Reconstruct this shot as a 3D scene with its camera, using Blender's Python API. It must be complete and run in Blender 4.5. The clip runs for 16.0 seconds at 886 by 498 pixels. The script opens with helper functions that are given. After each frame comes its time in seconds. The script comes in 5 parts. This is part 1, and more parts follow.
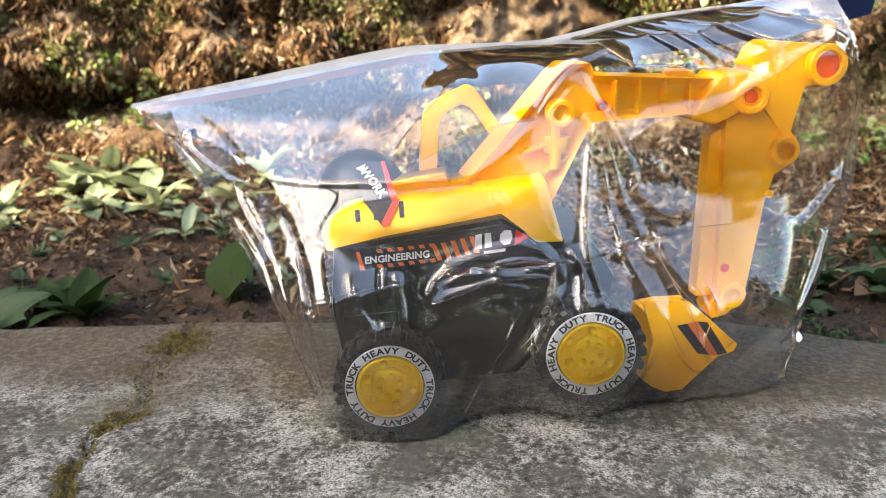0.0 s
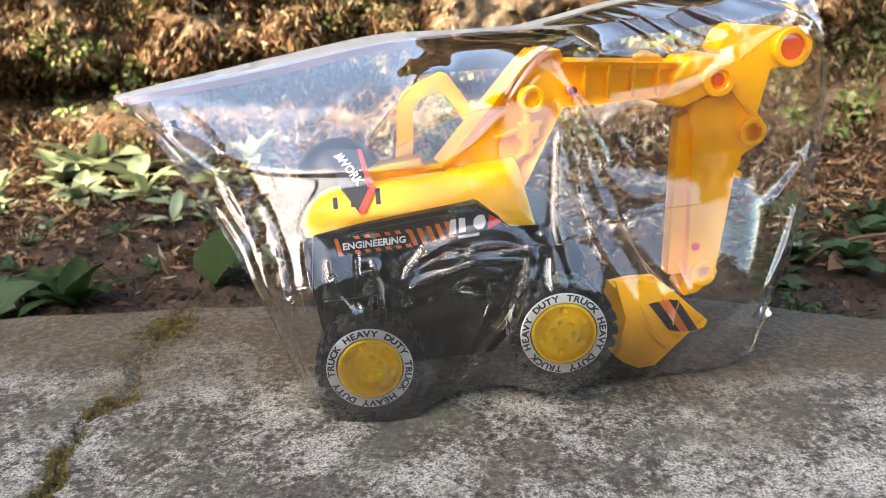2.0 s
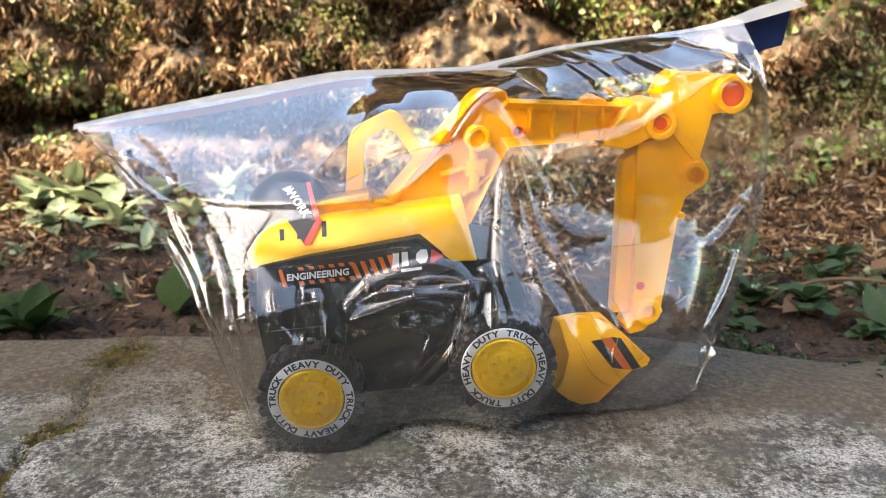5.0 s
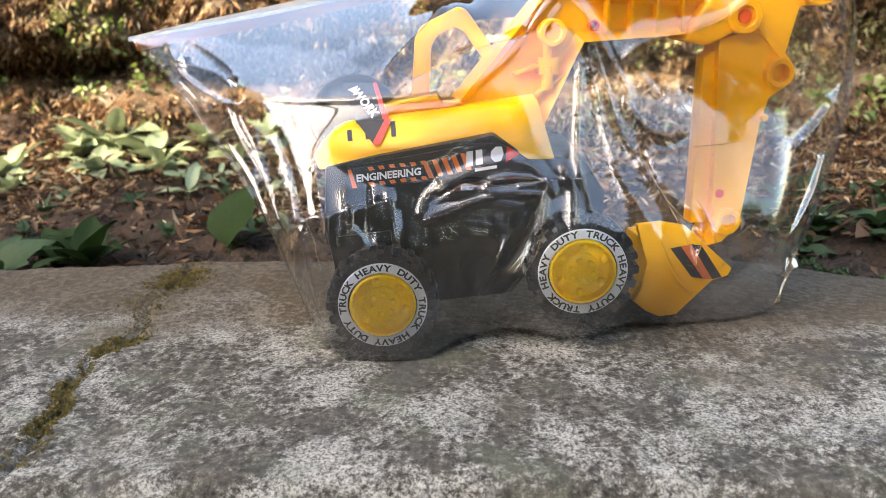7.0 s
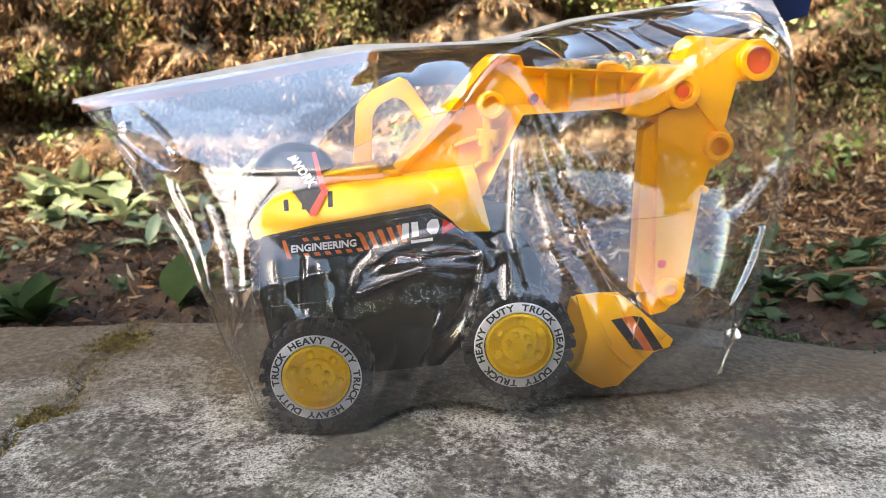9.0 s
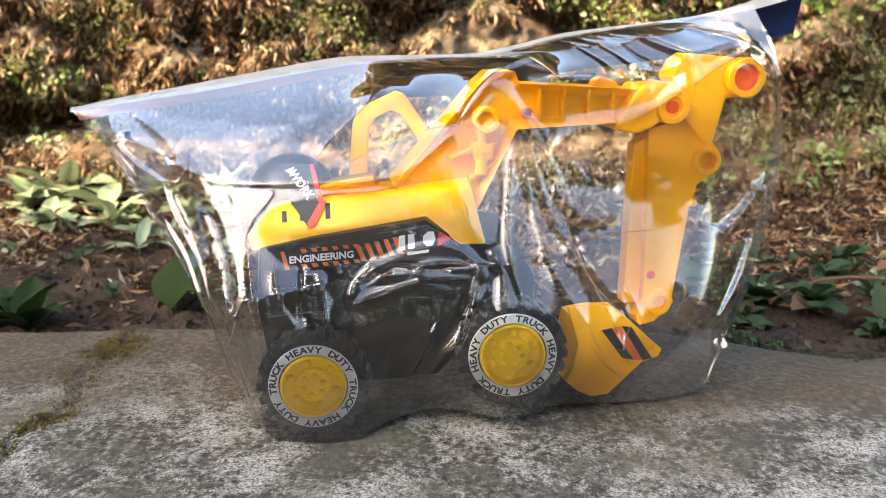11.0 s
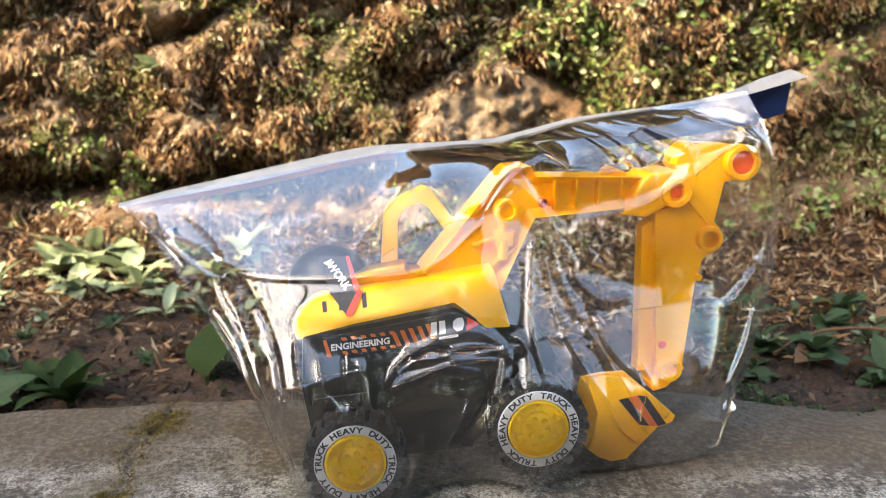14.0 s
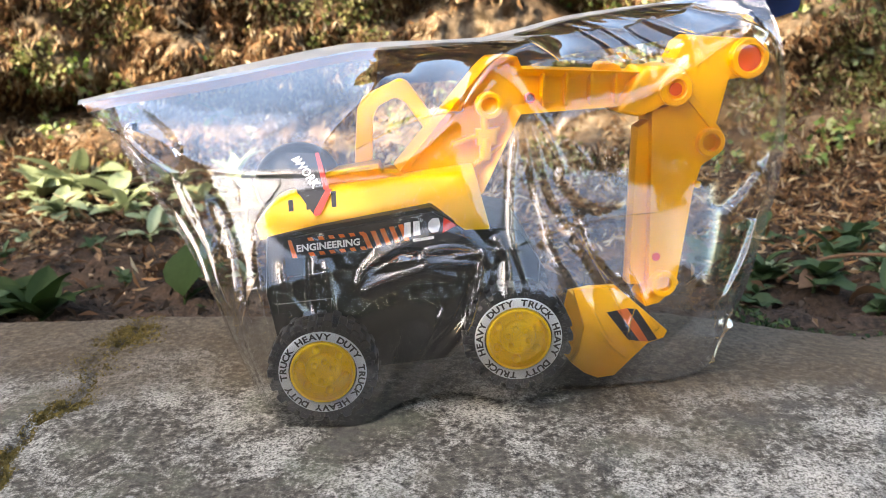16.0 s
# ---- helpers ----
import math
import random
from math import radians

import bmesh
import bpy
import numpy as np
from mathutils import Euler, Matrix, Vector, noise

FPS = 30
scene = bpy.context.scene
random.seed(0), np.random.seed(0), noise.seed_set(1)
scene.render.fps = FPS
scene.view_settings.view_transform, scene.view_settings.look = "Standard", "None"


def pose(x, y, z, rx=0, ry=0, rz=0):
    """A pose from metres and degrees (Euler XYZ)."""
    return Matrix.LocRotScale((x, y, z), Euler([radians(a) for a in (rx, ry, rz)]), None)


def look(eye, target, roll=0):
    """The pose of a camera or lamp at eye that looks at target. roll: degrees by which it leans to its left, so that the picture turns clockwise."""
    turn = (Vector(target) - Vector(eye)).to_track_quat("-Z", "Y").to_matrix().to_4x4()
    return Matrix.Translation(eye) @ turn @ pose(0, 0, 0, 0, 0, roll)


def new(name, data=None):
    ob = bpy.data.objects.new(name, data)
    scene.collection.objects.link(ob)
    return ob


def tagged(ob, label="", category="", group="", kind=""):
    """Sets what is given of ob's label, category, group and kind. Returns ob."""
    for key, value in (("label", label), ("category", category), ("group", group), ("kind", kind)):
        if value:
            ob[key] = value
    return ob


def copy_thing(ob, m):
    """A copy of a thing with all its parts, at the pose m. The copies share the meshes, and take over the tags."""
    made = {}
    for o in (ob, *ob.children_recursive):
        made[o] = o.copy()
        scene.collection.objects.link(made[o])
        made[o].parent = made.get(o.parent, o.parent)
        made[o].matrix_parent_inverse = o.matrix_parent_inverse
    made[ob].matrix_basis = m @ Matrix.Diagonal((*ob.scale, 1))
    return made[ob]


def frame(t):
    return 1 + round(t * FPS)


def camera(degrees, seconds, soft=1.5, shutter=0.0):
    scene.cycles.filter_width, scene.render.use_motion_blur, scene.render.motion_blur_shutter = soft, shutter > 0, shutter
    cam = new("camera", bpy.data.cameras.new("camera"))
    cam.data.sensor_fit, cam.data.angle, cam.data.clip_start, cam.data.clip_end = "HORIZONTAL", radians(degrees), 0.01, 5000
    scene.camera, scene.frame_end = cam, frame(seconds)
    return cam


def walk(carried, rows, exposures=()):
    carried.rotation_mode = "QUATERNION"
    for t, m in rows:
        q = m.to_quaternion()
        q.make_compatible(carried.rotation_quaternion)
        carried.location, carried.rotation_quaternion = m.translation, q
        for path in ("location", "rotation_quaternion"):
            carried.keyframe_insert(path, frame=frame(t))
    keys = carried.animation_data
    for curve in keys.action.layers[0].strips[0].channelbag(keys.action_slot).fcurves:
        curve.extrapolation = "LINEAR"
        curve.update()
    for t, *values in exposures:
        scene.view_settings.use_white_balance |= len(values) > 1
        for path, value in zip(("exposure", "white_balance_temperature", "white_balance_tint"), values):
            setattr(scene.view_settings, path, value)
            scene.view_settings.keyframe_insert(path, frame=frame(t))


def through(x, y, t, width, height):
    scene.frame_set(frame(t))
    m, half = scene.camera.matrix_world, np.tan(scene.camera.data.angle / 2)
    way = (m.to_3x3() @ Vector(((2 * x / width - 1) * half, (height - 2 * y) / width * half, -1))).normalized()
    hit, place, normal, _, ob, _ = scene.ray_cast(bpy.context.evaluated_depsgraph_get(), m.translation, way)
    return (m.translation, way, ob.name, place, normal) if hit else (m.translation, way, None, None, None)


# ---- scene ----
EXPOSURE, KELVIN, FILM_GLOSS = 3.08, 7800.0, 1.0
cam = camera(58.5, 16.0, 0.75)
PATH = [
    (0, (0.0147, 0.0010, 0.2258), (-0.0164, 0.9509, -0.0852), -1.42),
    (0.5, (-0.0187, 0.0321, 0.2258), (0.0173, 0.9686, -0.1230), 0.10),
    (1, (-0.0208, 0.0361, 0.2332), (0.0413, 0.9713, -0.1154), 0.18),
    (1.3, (-0.0252, 0.0214, 0.2431), (-0.0197, 0.9611, -0.0988), -1.73),
    (1.5, (0.0043, 0.0253, 0.2355), (0.0266, 0.9651, -0.1056), -1.49),
    (2, (0.0248, -0.0091, 0.2326), (0.0004, 0.9321, -0.1046), -2.32),
    (2.5, (0.0757, -0.0858, 0.2659), (0.0087, 0.8712, -0.0166), -3.74),
    (3, (0.0794, -0.0993, 0.2563), (0.0180, 0.8591, -0.0226), -2.55),
    (3.2, (0.0798, -0.0982, 0.2548), (0.0214, 0.8597, -0.0263), -2.18),
    (5.3, (0.0461, -0.0119, 0.2323), (0.0359, 0.9436, -0.0623), -0.73),
    (5.5, (0.0444, -0.0153, 0.2428), (0.0254, 0.9421, -0.0455), -0.89),
    (6, (0.0434, -0.0169, 0.2436), (0.0260, 0.9385, -0.0509), -0.85),
    (6.5, (0.0275, -0.0182, 0.2121), (-0.0121, 0.9316, -0.0981), -1.48),
    (7, (0.0243, -0.0118, 0.1914), (-0.0215, 0.9331, -0.1325), -1.98),
    (7.5, (0.0336, -0.0034, 0.1893), (0.0070, 0.9552, -0.0940), -0.74),
    (8, (0.0525, 0.0044, 0.1979), (0.0447, 0.9708, -0.0589), -0.76),
    (8.5, (0.0525, 0.0018, 0.2030), (0.0345, 0.9662, -0.0607), -0.77),
    (9, (0.0488, -0.0026, 0.2051), (0.0247, 0.9584, -0.0705), -1.01),
    (9.2, (0.0512, -0.0105, 0.2089), (0.0319, 0.9510, -0.0652), -1.23),
    (11.3, (0.0390, -0.0083, 0.2134), (0.0421, 0.9526, -0.0634), 0.14),
    (11.5, (0.0269, -0.0026, 0.2111), (0.0385, 0.9565, -0.0719), 0.97),
    (12, (0.0268, -0.0213, 0.2212), (0.0260, 0.9411, -0.0505), 0.16),
    (12.5, (0.0214, -0.0131, 0.2215), (0.0184, 0.9485, -0.0527), 0.58),
    (13, (0.0352, -0.0248, 0.2247), (0.0422, 0.9366, -0.0503), 0.05),
    (13.5, (0.0325, -0.0331, 0.2421), (0.0318, 0.9337, -0.0134), -1.73),
    (14, (0.0298, -0.0373, 0.2536), (0.0234, 0.9338, 0.0148), -2.03),
    (14.5, (0.0394, -0.0267, 0.2484), (0.0460, 0.9412, -0.0025), -1.97),
    (15, (0.0451, -0.0138, 0.2411), (0.0479, 0.9510, -0.0218), -2.55),
    (15.5, (0.0406, -0.0122, 0.2315), (0.0236, 0.9479, -0.0476), -1.76),
    (16, (0.0466, -0.0123, 0.2178), (0.0273, 0.9414, -0.0824), -1.51),
]
from mathutils.bvhtree import BVHTree

cam.data.dof.use_dof, cam.data.dof.focus_distance, cam.data.dof.aperture_fstop = True, 0.42, 12.5
walk(cam, [(t, look(eye, target, roll)) for t, eye, target, roll in PATH], [(0.0, EXPOSURE, KELVIN, 10.0), (16.0, EXPOSURE, KELVIN, 10.0)])

# ---- light: clear sky, sun from the side, an added unseen sheet keeps the ledge in shade ----
SUN_WAY = Vector((-0.58, -0.42, 0.70)).normalized()
world = bpy.data.worlds.new("sky")
scene.world = world
world.use_nodes = True
wn = world.node_tree
sky = wn.nodes.new("ShaderNodeTexSky")
sky.sky_type, sky.sun_disc = "NISHITA", False
sky.sun_elevation = math.asin(SUN_WAY.z)
sky.sun_rotation = math.atan2(SUN_WAY.x, SUN_WAY.y)
sky.dust_density, sky.air_density = 2.0, 1.0
wn.links.new(sky.outputs[0], wn.nodes["Background"].inputs[0])
wn.nodes["Background"].inputs[1].default_value = 0.15
sun = new("sun", bpy.data.lights.new("sun", "SUN"))
sun.data.energy, sun.data.angle, sun.data.color = 2.6, radians(0.4), (1.0, 0.88, 0.72)
sun.matrix_world = look(SUN_WAY * 8, (0, 0, 0))


# ---- materials ----
def material(name, rough=0.5, metal=0.0, spec=0.5):
    m = bpy.data.materials.new(name)
    m.use_nodes = True
    b = m.node_tree.nodes["Principled BSDF"]
    b.inputs["Roughness"].default_value, b.inputs["Metallic"].default_value = rough, metal
    b.inputs["Specular IOR Level"].default_value = spec
    return m, m.node_tree, b


def link(nt, a, b):
    nt.links.new(a, b)


def noise_node(nt, scale, detail=6.0, rough=0.6, coord="Object", distort=0.0):
    n = nt.nodes.new("ShaderNodeTexNoise")
    n.inputs["Scale"].default_value, n.inputs["Detail"].default_value = scale, detail
    n.inputs["Roughness"].default_value, n.inputs["Distortion"].default_value = rough, distort
    c = nt.nodes.new("ShaderNodeTexCoord")
    link(nt, c.outputs[coord], n.inputs["Vector"])
    return n.outputs[0]


def ramp(nt, src, stops):
    r = nt.nodes.new("ShaderNodeValToRGB")
    while len(r.color_ramp.elements) < len(stops):
        r.color_ramp.elements.new(0.5)
    for e, (at, col) in zip(r.color_ramp.elements, stops):
        e.position, e.color = at, (*col, 1) if len(col) == 3 else col
    link(nt, src, r.inputs[0])
    return r.outputs[0]


def blend(nt, fac, a, b, mode="MIX"):
    m = nt.nodes.new("ShaderNodeMix")
    m.data_type, m.blend_type = "RGBA", mode
    for sock, v in ((m.inputs[0], fac), (m.inputs[6], a), (m.inputs[7], b)):
        if hasattr(v, "is_linked"):
            link(nt, v, sock)
        elif isinstance(v, tuple):
            sock.default_value = (*v, 1)
        else:
            sock.default_value = v
    return m.outputs[2]


def bump(nt, b, src, strength, dist):
    n = nt.nodes.new("ShaderNodeBump")
    n.inputs["Strength"].default_value, n.inputs["Distance"].default_value = strength, dist
    link(nt, src, n.inputs["Height"])
    link(nt, n.outputs[0], b.inputs["Normal"])


def plain(name, col, rough=0.4, vary=0.12, scale=40.0, spec=0.5, relief=0.0):
    """A moulded or printed surface: one colour with faint cloudiness and scuffing."""
    m, nt, b = material(name, rough, 0.0, spec)
    n = noise_node(nt, scale, 5)
    lo, hi = tuple(c * (1 - vary) for c in col), tuple(min(1, c * (1 + vary)) for c in col)
    link(nt, ramp(nt, n, [(0.3, lo), (0.7, hi)]), b.inputs["Base Color"])
    fine = noise_node(nt, scale * 9, 4)
    r = nt.nodes.new("ShaderNodeMapRange")
    r.inputs[3].default_value, r.inputs[4].default_value = rough * 0.75, rough * 1.3
    link(nt, fine, r.inputs[0])
    link(nt, r.outputs[0], b.inputs["Roughness"])
    if relief:
        bump(nt, b, fine, 0.3, relief)
    return m


def island(name, stops, rough=0.7, spec=0.3, through=0.0):
    """Many small pieces, each with its own shade."""
    m, nt, b = material(name, rough, 0.0, spec)
    g = nt.nodes.new("ShaderNodeNewGeometry")
    col = ramp(nt, g.outputs["Random Per Island"], stops)
    n = noise_node(nt, 220, 3)
    col = blend(nt, 0.35, col, ramp(nt, n, [(0.3, (0.35, 0.35, 0.35)), (0.7, (1, 1, 1))]), "MULTIPLY")
    link(nt, col, b.inputs["Base Color"])
    if through:
        t = nt.nodes.new("ShaderNodeBsdfTranslucent")
        link(nt, col, t.inputs[0])
        mix = nt.nodes.new("ShaderNodeMixShader")
        mix.inputs[0].default_value = through
        link(nt, b.outputs[0], mix.inputs[1])
        link(nt, t.outputs[0], mix.inputs[2])
        link(nt, mix.outputs[0], nt.nodes["Material Output"].inputs[0])
    return m


HOOD = plain("hood_yellow", (0.97, 0.51, 0.008), 0.33, 0.05, 30, 0.5, 0.0002)
ORANGE = plain("arm_orange", (0.98, 0.455, 0.004), 0.34, 0.05, 30, 0.5, 0.0002)
RIM = plain("rim_yellow", (1.0, 0.64, 0.012), 0.28, 0.06, 40)
HOLE = plain("hole_red", (0.75, 0.10, 0.01), 0.4)
BLACK = plain("black_plastic", (0.007, 0.007, 0.008), 0.32, 0.3, 30, 0.4)
RUBBER = plain("tyre_black", (0.015, 0.015, 0.018), 0.42, 0.3, 60, 0.4)
RING = plain("ring_grey_white", (0.62, 0.66, 0.72), 0.45, 0.05, 60)
INK = plain("ink_black", (0.015, 0.015, 0.02), 0.5)
WHITE = plain("print_white", (0.78, 0.78, 0.78), 0.5, 0.05)
PRINT_ORANGE = plain("print_orange", (0.75, 0.16, 0.03), 0.45)
PRINT_RED = plain("print_red", (0.70, 0.04, 0.02), 0.4)
CARD = plain("card_grey_white", (0.36, 0.35, 0.325), 0.75, 0.05, 60)
NAVY = plain("card_navy", (0.012, 0.030, 0.105), 0.4, 0.15, 40)
CARD_ORANGE = plain("card_orange", (0.55, 0.20, 0.02), 0.4, 0.2, 40)
# leaf colours carry the light: a pale sunlit copy, dark copies for shaded plants
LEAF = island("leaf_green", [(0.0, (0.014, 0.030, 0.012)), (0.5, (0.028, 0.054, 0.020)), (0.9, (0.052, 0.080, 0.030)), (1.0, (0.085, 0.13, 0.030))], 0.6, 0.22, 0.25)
LEAF_LIT = island("leaf_sunlit", [(0.0, (0.05, 0.09, 0.035)), (0.35, (0.16, 0.21, 0.10)), (0.8, (0.32, 0.36, 0.22)), (1.0, (0.42, 0.40, 0.05))], 0.45, 0.5, 0.25)
LEAF_SHADED = island("leaf_shaded", [(0.0, (0.011, 0.023, 0.006)), (1.0, (0.021, 0.040, 0.010))], 0.75, 0.12, 0.2)
MOSS = island("wall_moss", [(0.0, (0.04, 0.075, 0.018)), (0.35, (0.16, 0.165, 0.05)), (0.7, (0.31, 0.30, 0.12)), (1.0, (0.46, 0.43, 0.24))], 0.8, 0.2, 0.3)
SPRIG = island("sprig_leaf", [(0.0, (0.035, 0.075, 0.012)), (0.4, (0.12, 0.19, 0.035)), (0.75, (0.27, 0.33, 0.10)), (1.0, (0.42, 0.44, 0.24))], 0.5, 0.45, 0.3)
FIBRE = island("dry_fibre", [(0.0, (0.022, 0.011, 0.006)), (0.34, (0.10, 0.048, 0.021)), (0.62, (0.25, 0.135, 0.062)), (0.85, (0.40, 0.28, 0.155)), (1.0, (0.54, 0.45, 0.31))], 0.85, 0.2, 0.2)
CRUMB = island("soil_crumb", [(0.0, (0.008, 0.006, 0.004)), (0.6, (0.026, 0.018, 0.012)), (0.95, (0.06, 0.04, 0.026)), (1.0, (0.16, 0.12, 0.085))], 0.9, 0.2)
DRYLEAF = island("dry_leaf", [(0.0, (0.03, 0.017, 0.010)), (0.5, (0.10, 0.055, 0.030)), (0.88, (0.17, 0.105, 0.06)), (1.0, (0.30, 0.22, 0.14))], 0.8, 0.2, 0.15)


def wall_material():
    m, nt, b = material("old_stone", 0.9, 0.0, 0.2)
    big, mid, fine = noise_node(nt, 7, 6, 0.65), noise_node(nt, 32, 8, 0.7), noise_node(nt, 210, 6, 0.7)
    stone = ramp(nt, mid, [(0.32, (0.032, 0.023, 0.015)), (0.5, (0.15, 0.108, 0.07)), (0.68, (0.39, 0.31, 0.215))])
    rust = ramp(nt, fine, [(0.3, (0.04, 0.022, 0.011)), (0.7, (0.20, 0.115, 0.055))])
    col = blend(nt, ramp(nt, big, [(0.40, (0, 0, 0)), (0.60, (1, 1, 1))]), stone, rust)
    col = blend(nt, 0.5, col, ramp(nt, fine, [(0.25, (0.25, 0.25, 0.25)), (0.65, (1, 1, 1))]), "MULTIPLY")
    link(nt, col, b.inputs["Base Color"])
    bump(nt, b, fine, 0.9, 0.004)
    return m


def slab_material():
    m, nt, b = material("weathered_concrete", 0.88, 0.0, 0.25)
    big, mid = noise_node(nt, 9, 6, 0.6), noise_node(nt, 15, 10, 0.72, distort=0.4)
    fine, grit = noise_node(nt, 230, 8, 0.8), noise_node(nt, 700, 6, 0.75)
    base = ramp(nt, fine, [(0.38, (0.011, 0.0095, 0.0075)), (0.5, (0.054, 0.048, 0.038)), (0.62, (0.135, 0.124, 0.10))])
    lime = ramp(nt, grit, [(0.40, (0.040, 0.037, 0.031)), (0.56, (0.33, 0.32, 0.288))])
    both = nt.nodes.new("ShaderNodeMath")
    both.operation = "ADD"
    a1, a2 = nt.nodes.new("ShaderNodeMath"), nt.nodes.new("ShaderNodeMath")
    a1.operation = a2.operation = "MULTIPLY"
    a1.inputs[1].default_value, a2.inputs[1].default_value = 0.62, 0.42
    link(nt, mid, a1.inputs[0])
    link(nt, fine, a2.inputs[0])
    link(nt, a1.outputs[0], both.inputs[0])
    link(nt, a2.outputs[0], both.inputs[1])
    cover = ramp(nt, both.outputs[0], [(0.500, (0, 0, 0)), (0.565, (1, 1, 1))])
    # dirt lies in a band along the planted side
    c = nt.nodes.new("ShaderNodeTexCoord")
    sep = nt.nodes.new("ShaderNodeSeparateXYZ")
    link(nt, c.outputs["Object"], sep.inputs[0])
    wob = nt.nodes.new("ShaderNodeMath")
    wob.operation = "MULTIPLY_ADD"
    wob.inputs[1].default_value = 0.22
    link(nt, big, wob.inputs[0])
    skew = nt.nodes.new("ShaderNodeMath")
    skew.operation = "MULTIPLY_ADD"
    skew.inputs[1].default_value = 0.20
    far_end = nt.nodes.new("ShaderNodeMath")
    far_end.operation = "MAXIMUM"
    far_end.inputs[1].default_value = 0.0
    link(nt, sep.outputs[0], far_end.inputs[0])
    link(nt, far_end.outputs[0], skew.inputs[0])
    link(nt, sep.outputs[1], skew.inputs[2])
    link(nt, skew.outputs[0], wob.inputs[2])
    band = ramp(nt, wob.outputs[0], [(0.50, (0, 0, 0)), (0.57, (1, 1, 1))])
    dirt = ramp(nt, fine, [(0.3, (0.022, 0.016, 0.0095)), (0.52, (0.062, 0.046, 0.028)), (0.7, (0.13, 0.10, 0.066))])
    col = blend(nt, cover, base, lime)
    col = blend(nt, ramp(nt, mid, [(0.34, (0.8, 0.8, 0.8)), (0.43, (0, 0, 0))]), col, (0.05, 0.048, 0.043))
    algae = ramp(nt, noise_node(nt, 21, 7, 0.65), [(0.52, (0, 0, 0)), (0.66, (0.45, 0.45, 0.45))])
    col = blend(nt, algae, col, (0.085, 0.095, 0.062))
    # more soot lies towards the ledge's low end
    c0, s0 = nt.nodes.new("ShaderNodeTexCoord"), nt.nodes.new("ShaderNodeSeparateXYZ")
    link(nt, c0.outputs["Object"], s0.inputs[0])
    lean = nt.nodes.new("ShaderNodeMapRange")
    lean.inputs[1].default_value, lean.inputs[2].default_value, lean.inputs[4].default_value = 0.05, 0.30, 0.075
    link(nt, s0.outputs[0], lean.inputs[0])
    grime = nt.nodes.new("ShaderNodeMath")
    link(nt, lean.outputs[0], grime.inputs[1])
    link(nt, noise_node(nt, 33, 8, 0.7, distort=0.5), grime.inputs[0])
    soot = ramp(nt, grime.outputs[0], [(0.57, (0, 0, 0)), (0.66, (0.75, 0.75, 0.75))])
    col = blend(nt, soot, col, (0.035, 0.033, 0.030))
    stain = ramp(nt, big, [(0.56, (0, 0, 0)), (0.68, (0.55, 0.55, 0.55))])
    col = blend(nt, stain, col, (0.10, 0.09, 0.068))
    hold = nt.nodes.new("ShaderNodeMath")
    hold.operation = "MULTIPLY"
    hold.inputs[1].default_value = 0.88
    link(nt, band, hold.inputs[0])
    col = blend(nt, hold.outputs[0], col, dirt)
    col = blend(nt, 1.0, col, (0.86, 0.86, 0.85), "MULTIPLY")
    link(nt, col, b.inputs["Base Color"])
    bump(nt, b, fine, 0.75, 0.0018)
    return m


def soil_material():
    m, nt, b = material("dark_soil", 0.95, 0.0, 0.2)
    n, f = noise_node(nt, 30, 8, 0.7), noise_node(nt, 260, 6, 0.7)
    col = ramp(nt, f, [(0.34, (0.005, 0.0035, 0.0025)), (0.5, (0.022, 0.0145, 0.010)), (0.68, (0.065, 0.043, 0.029))])
    col = blend(nt, ramp(nt, n, [(0.45, (0, 0, 0)), (0.65, (0.6, 0.6, 0.6))]), col, (0.075, 0.044, 0.026))
    link(nt, col, b.inputs["Base Color"])
    bump(nt, b, f, 0.8, 0.004)
    return m


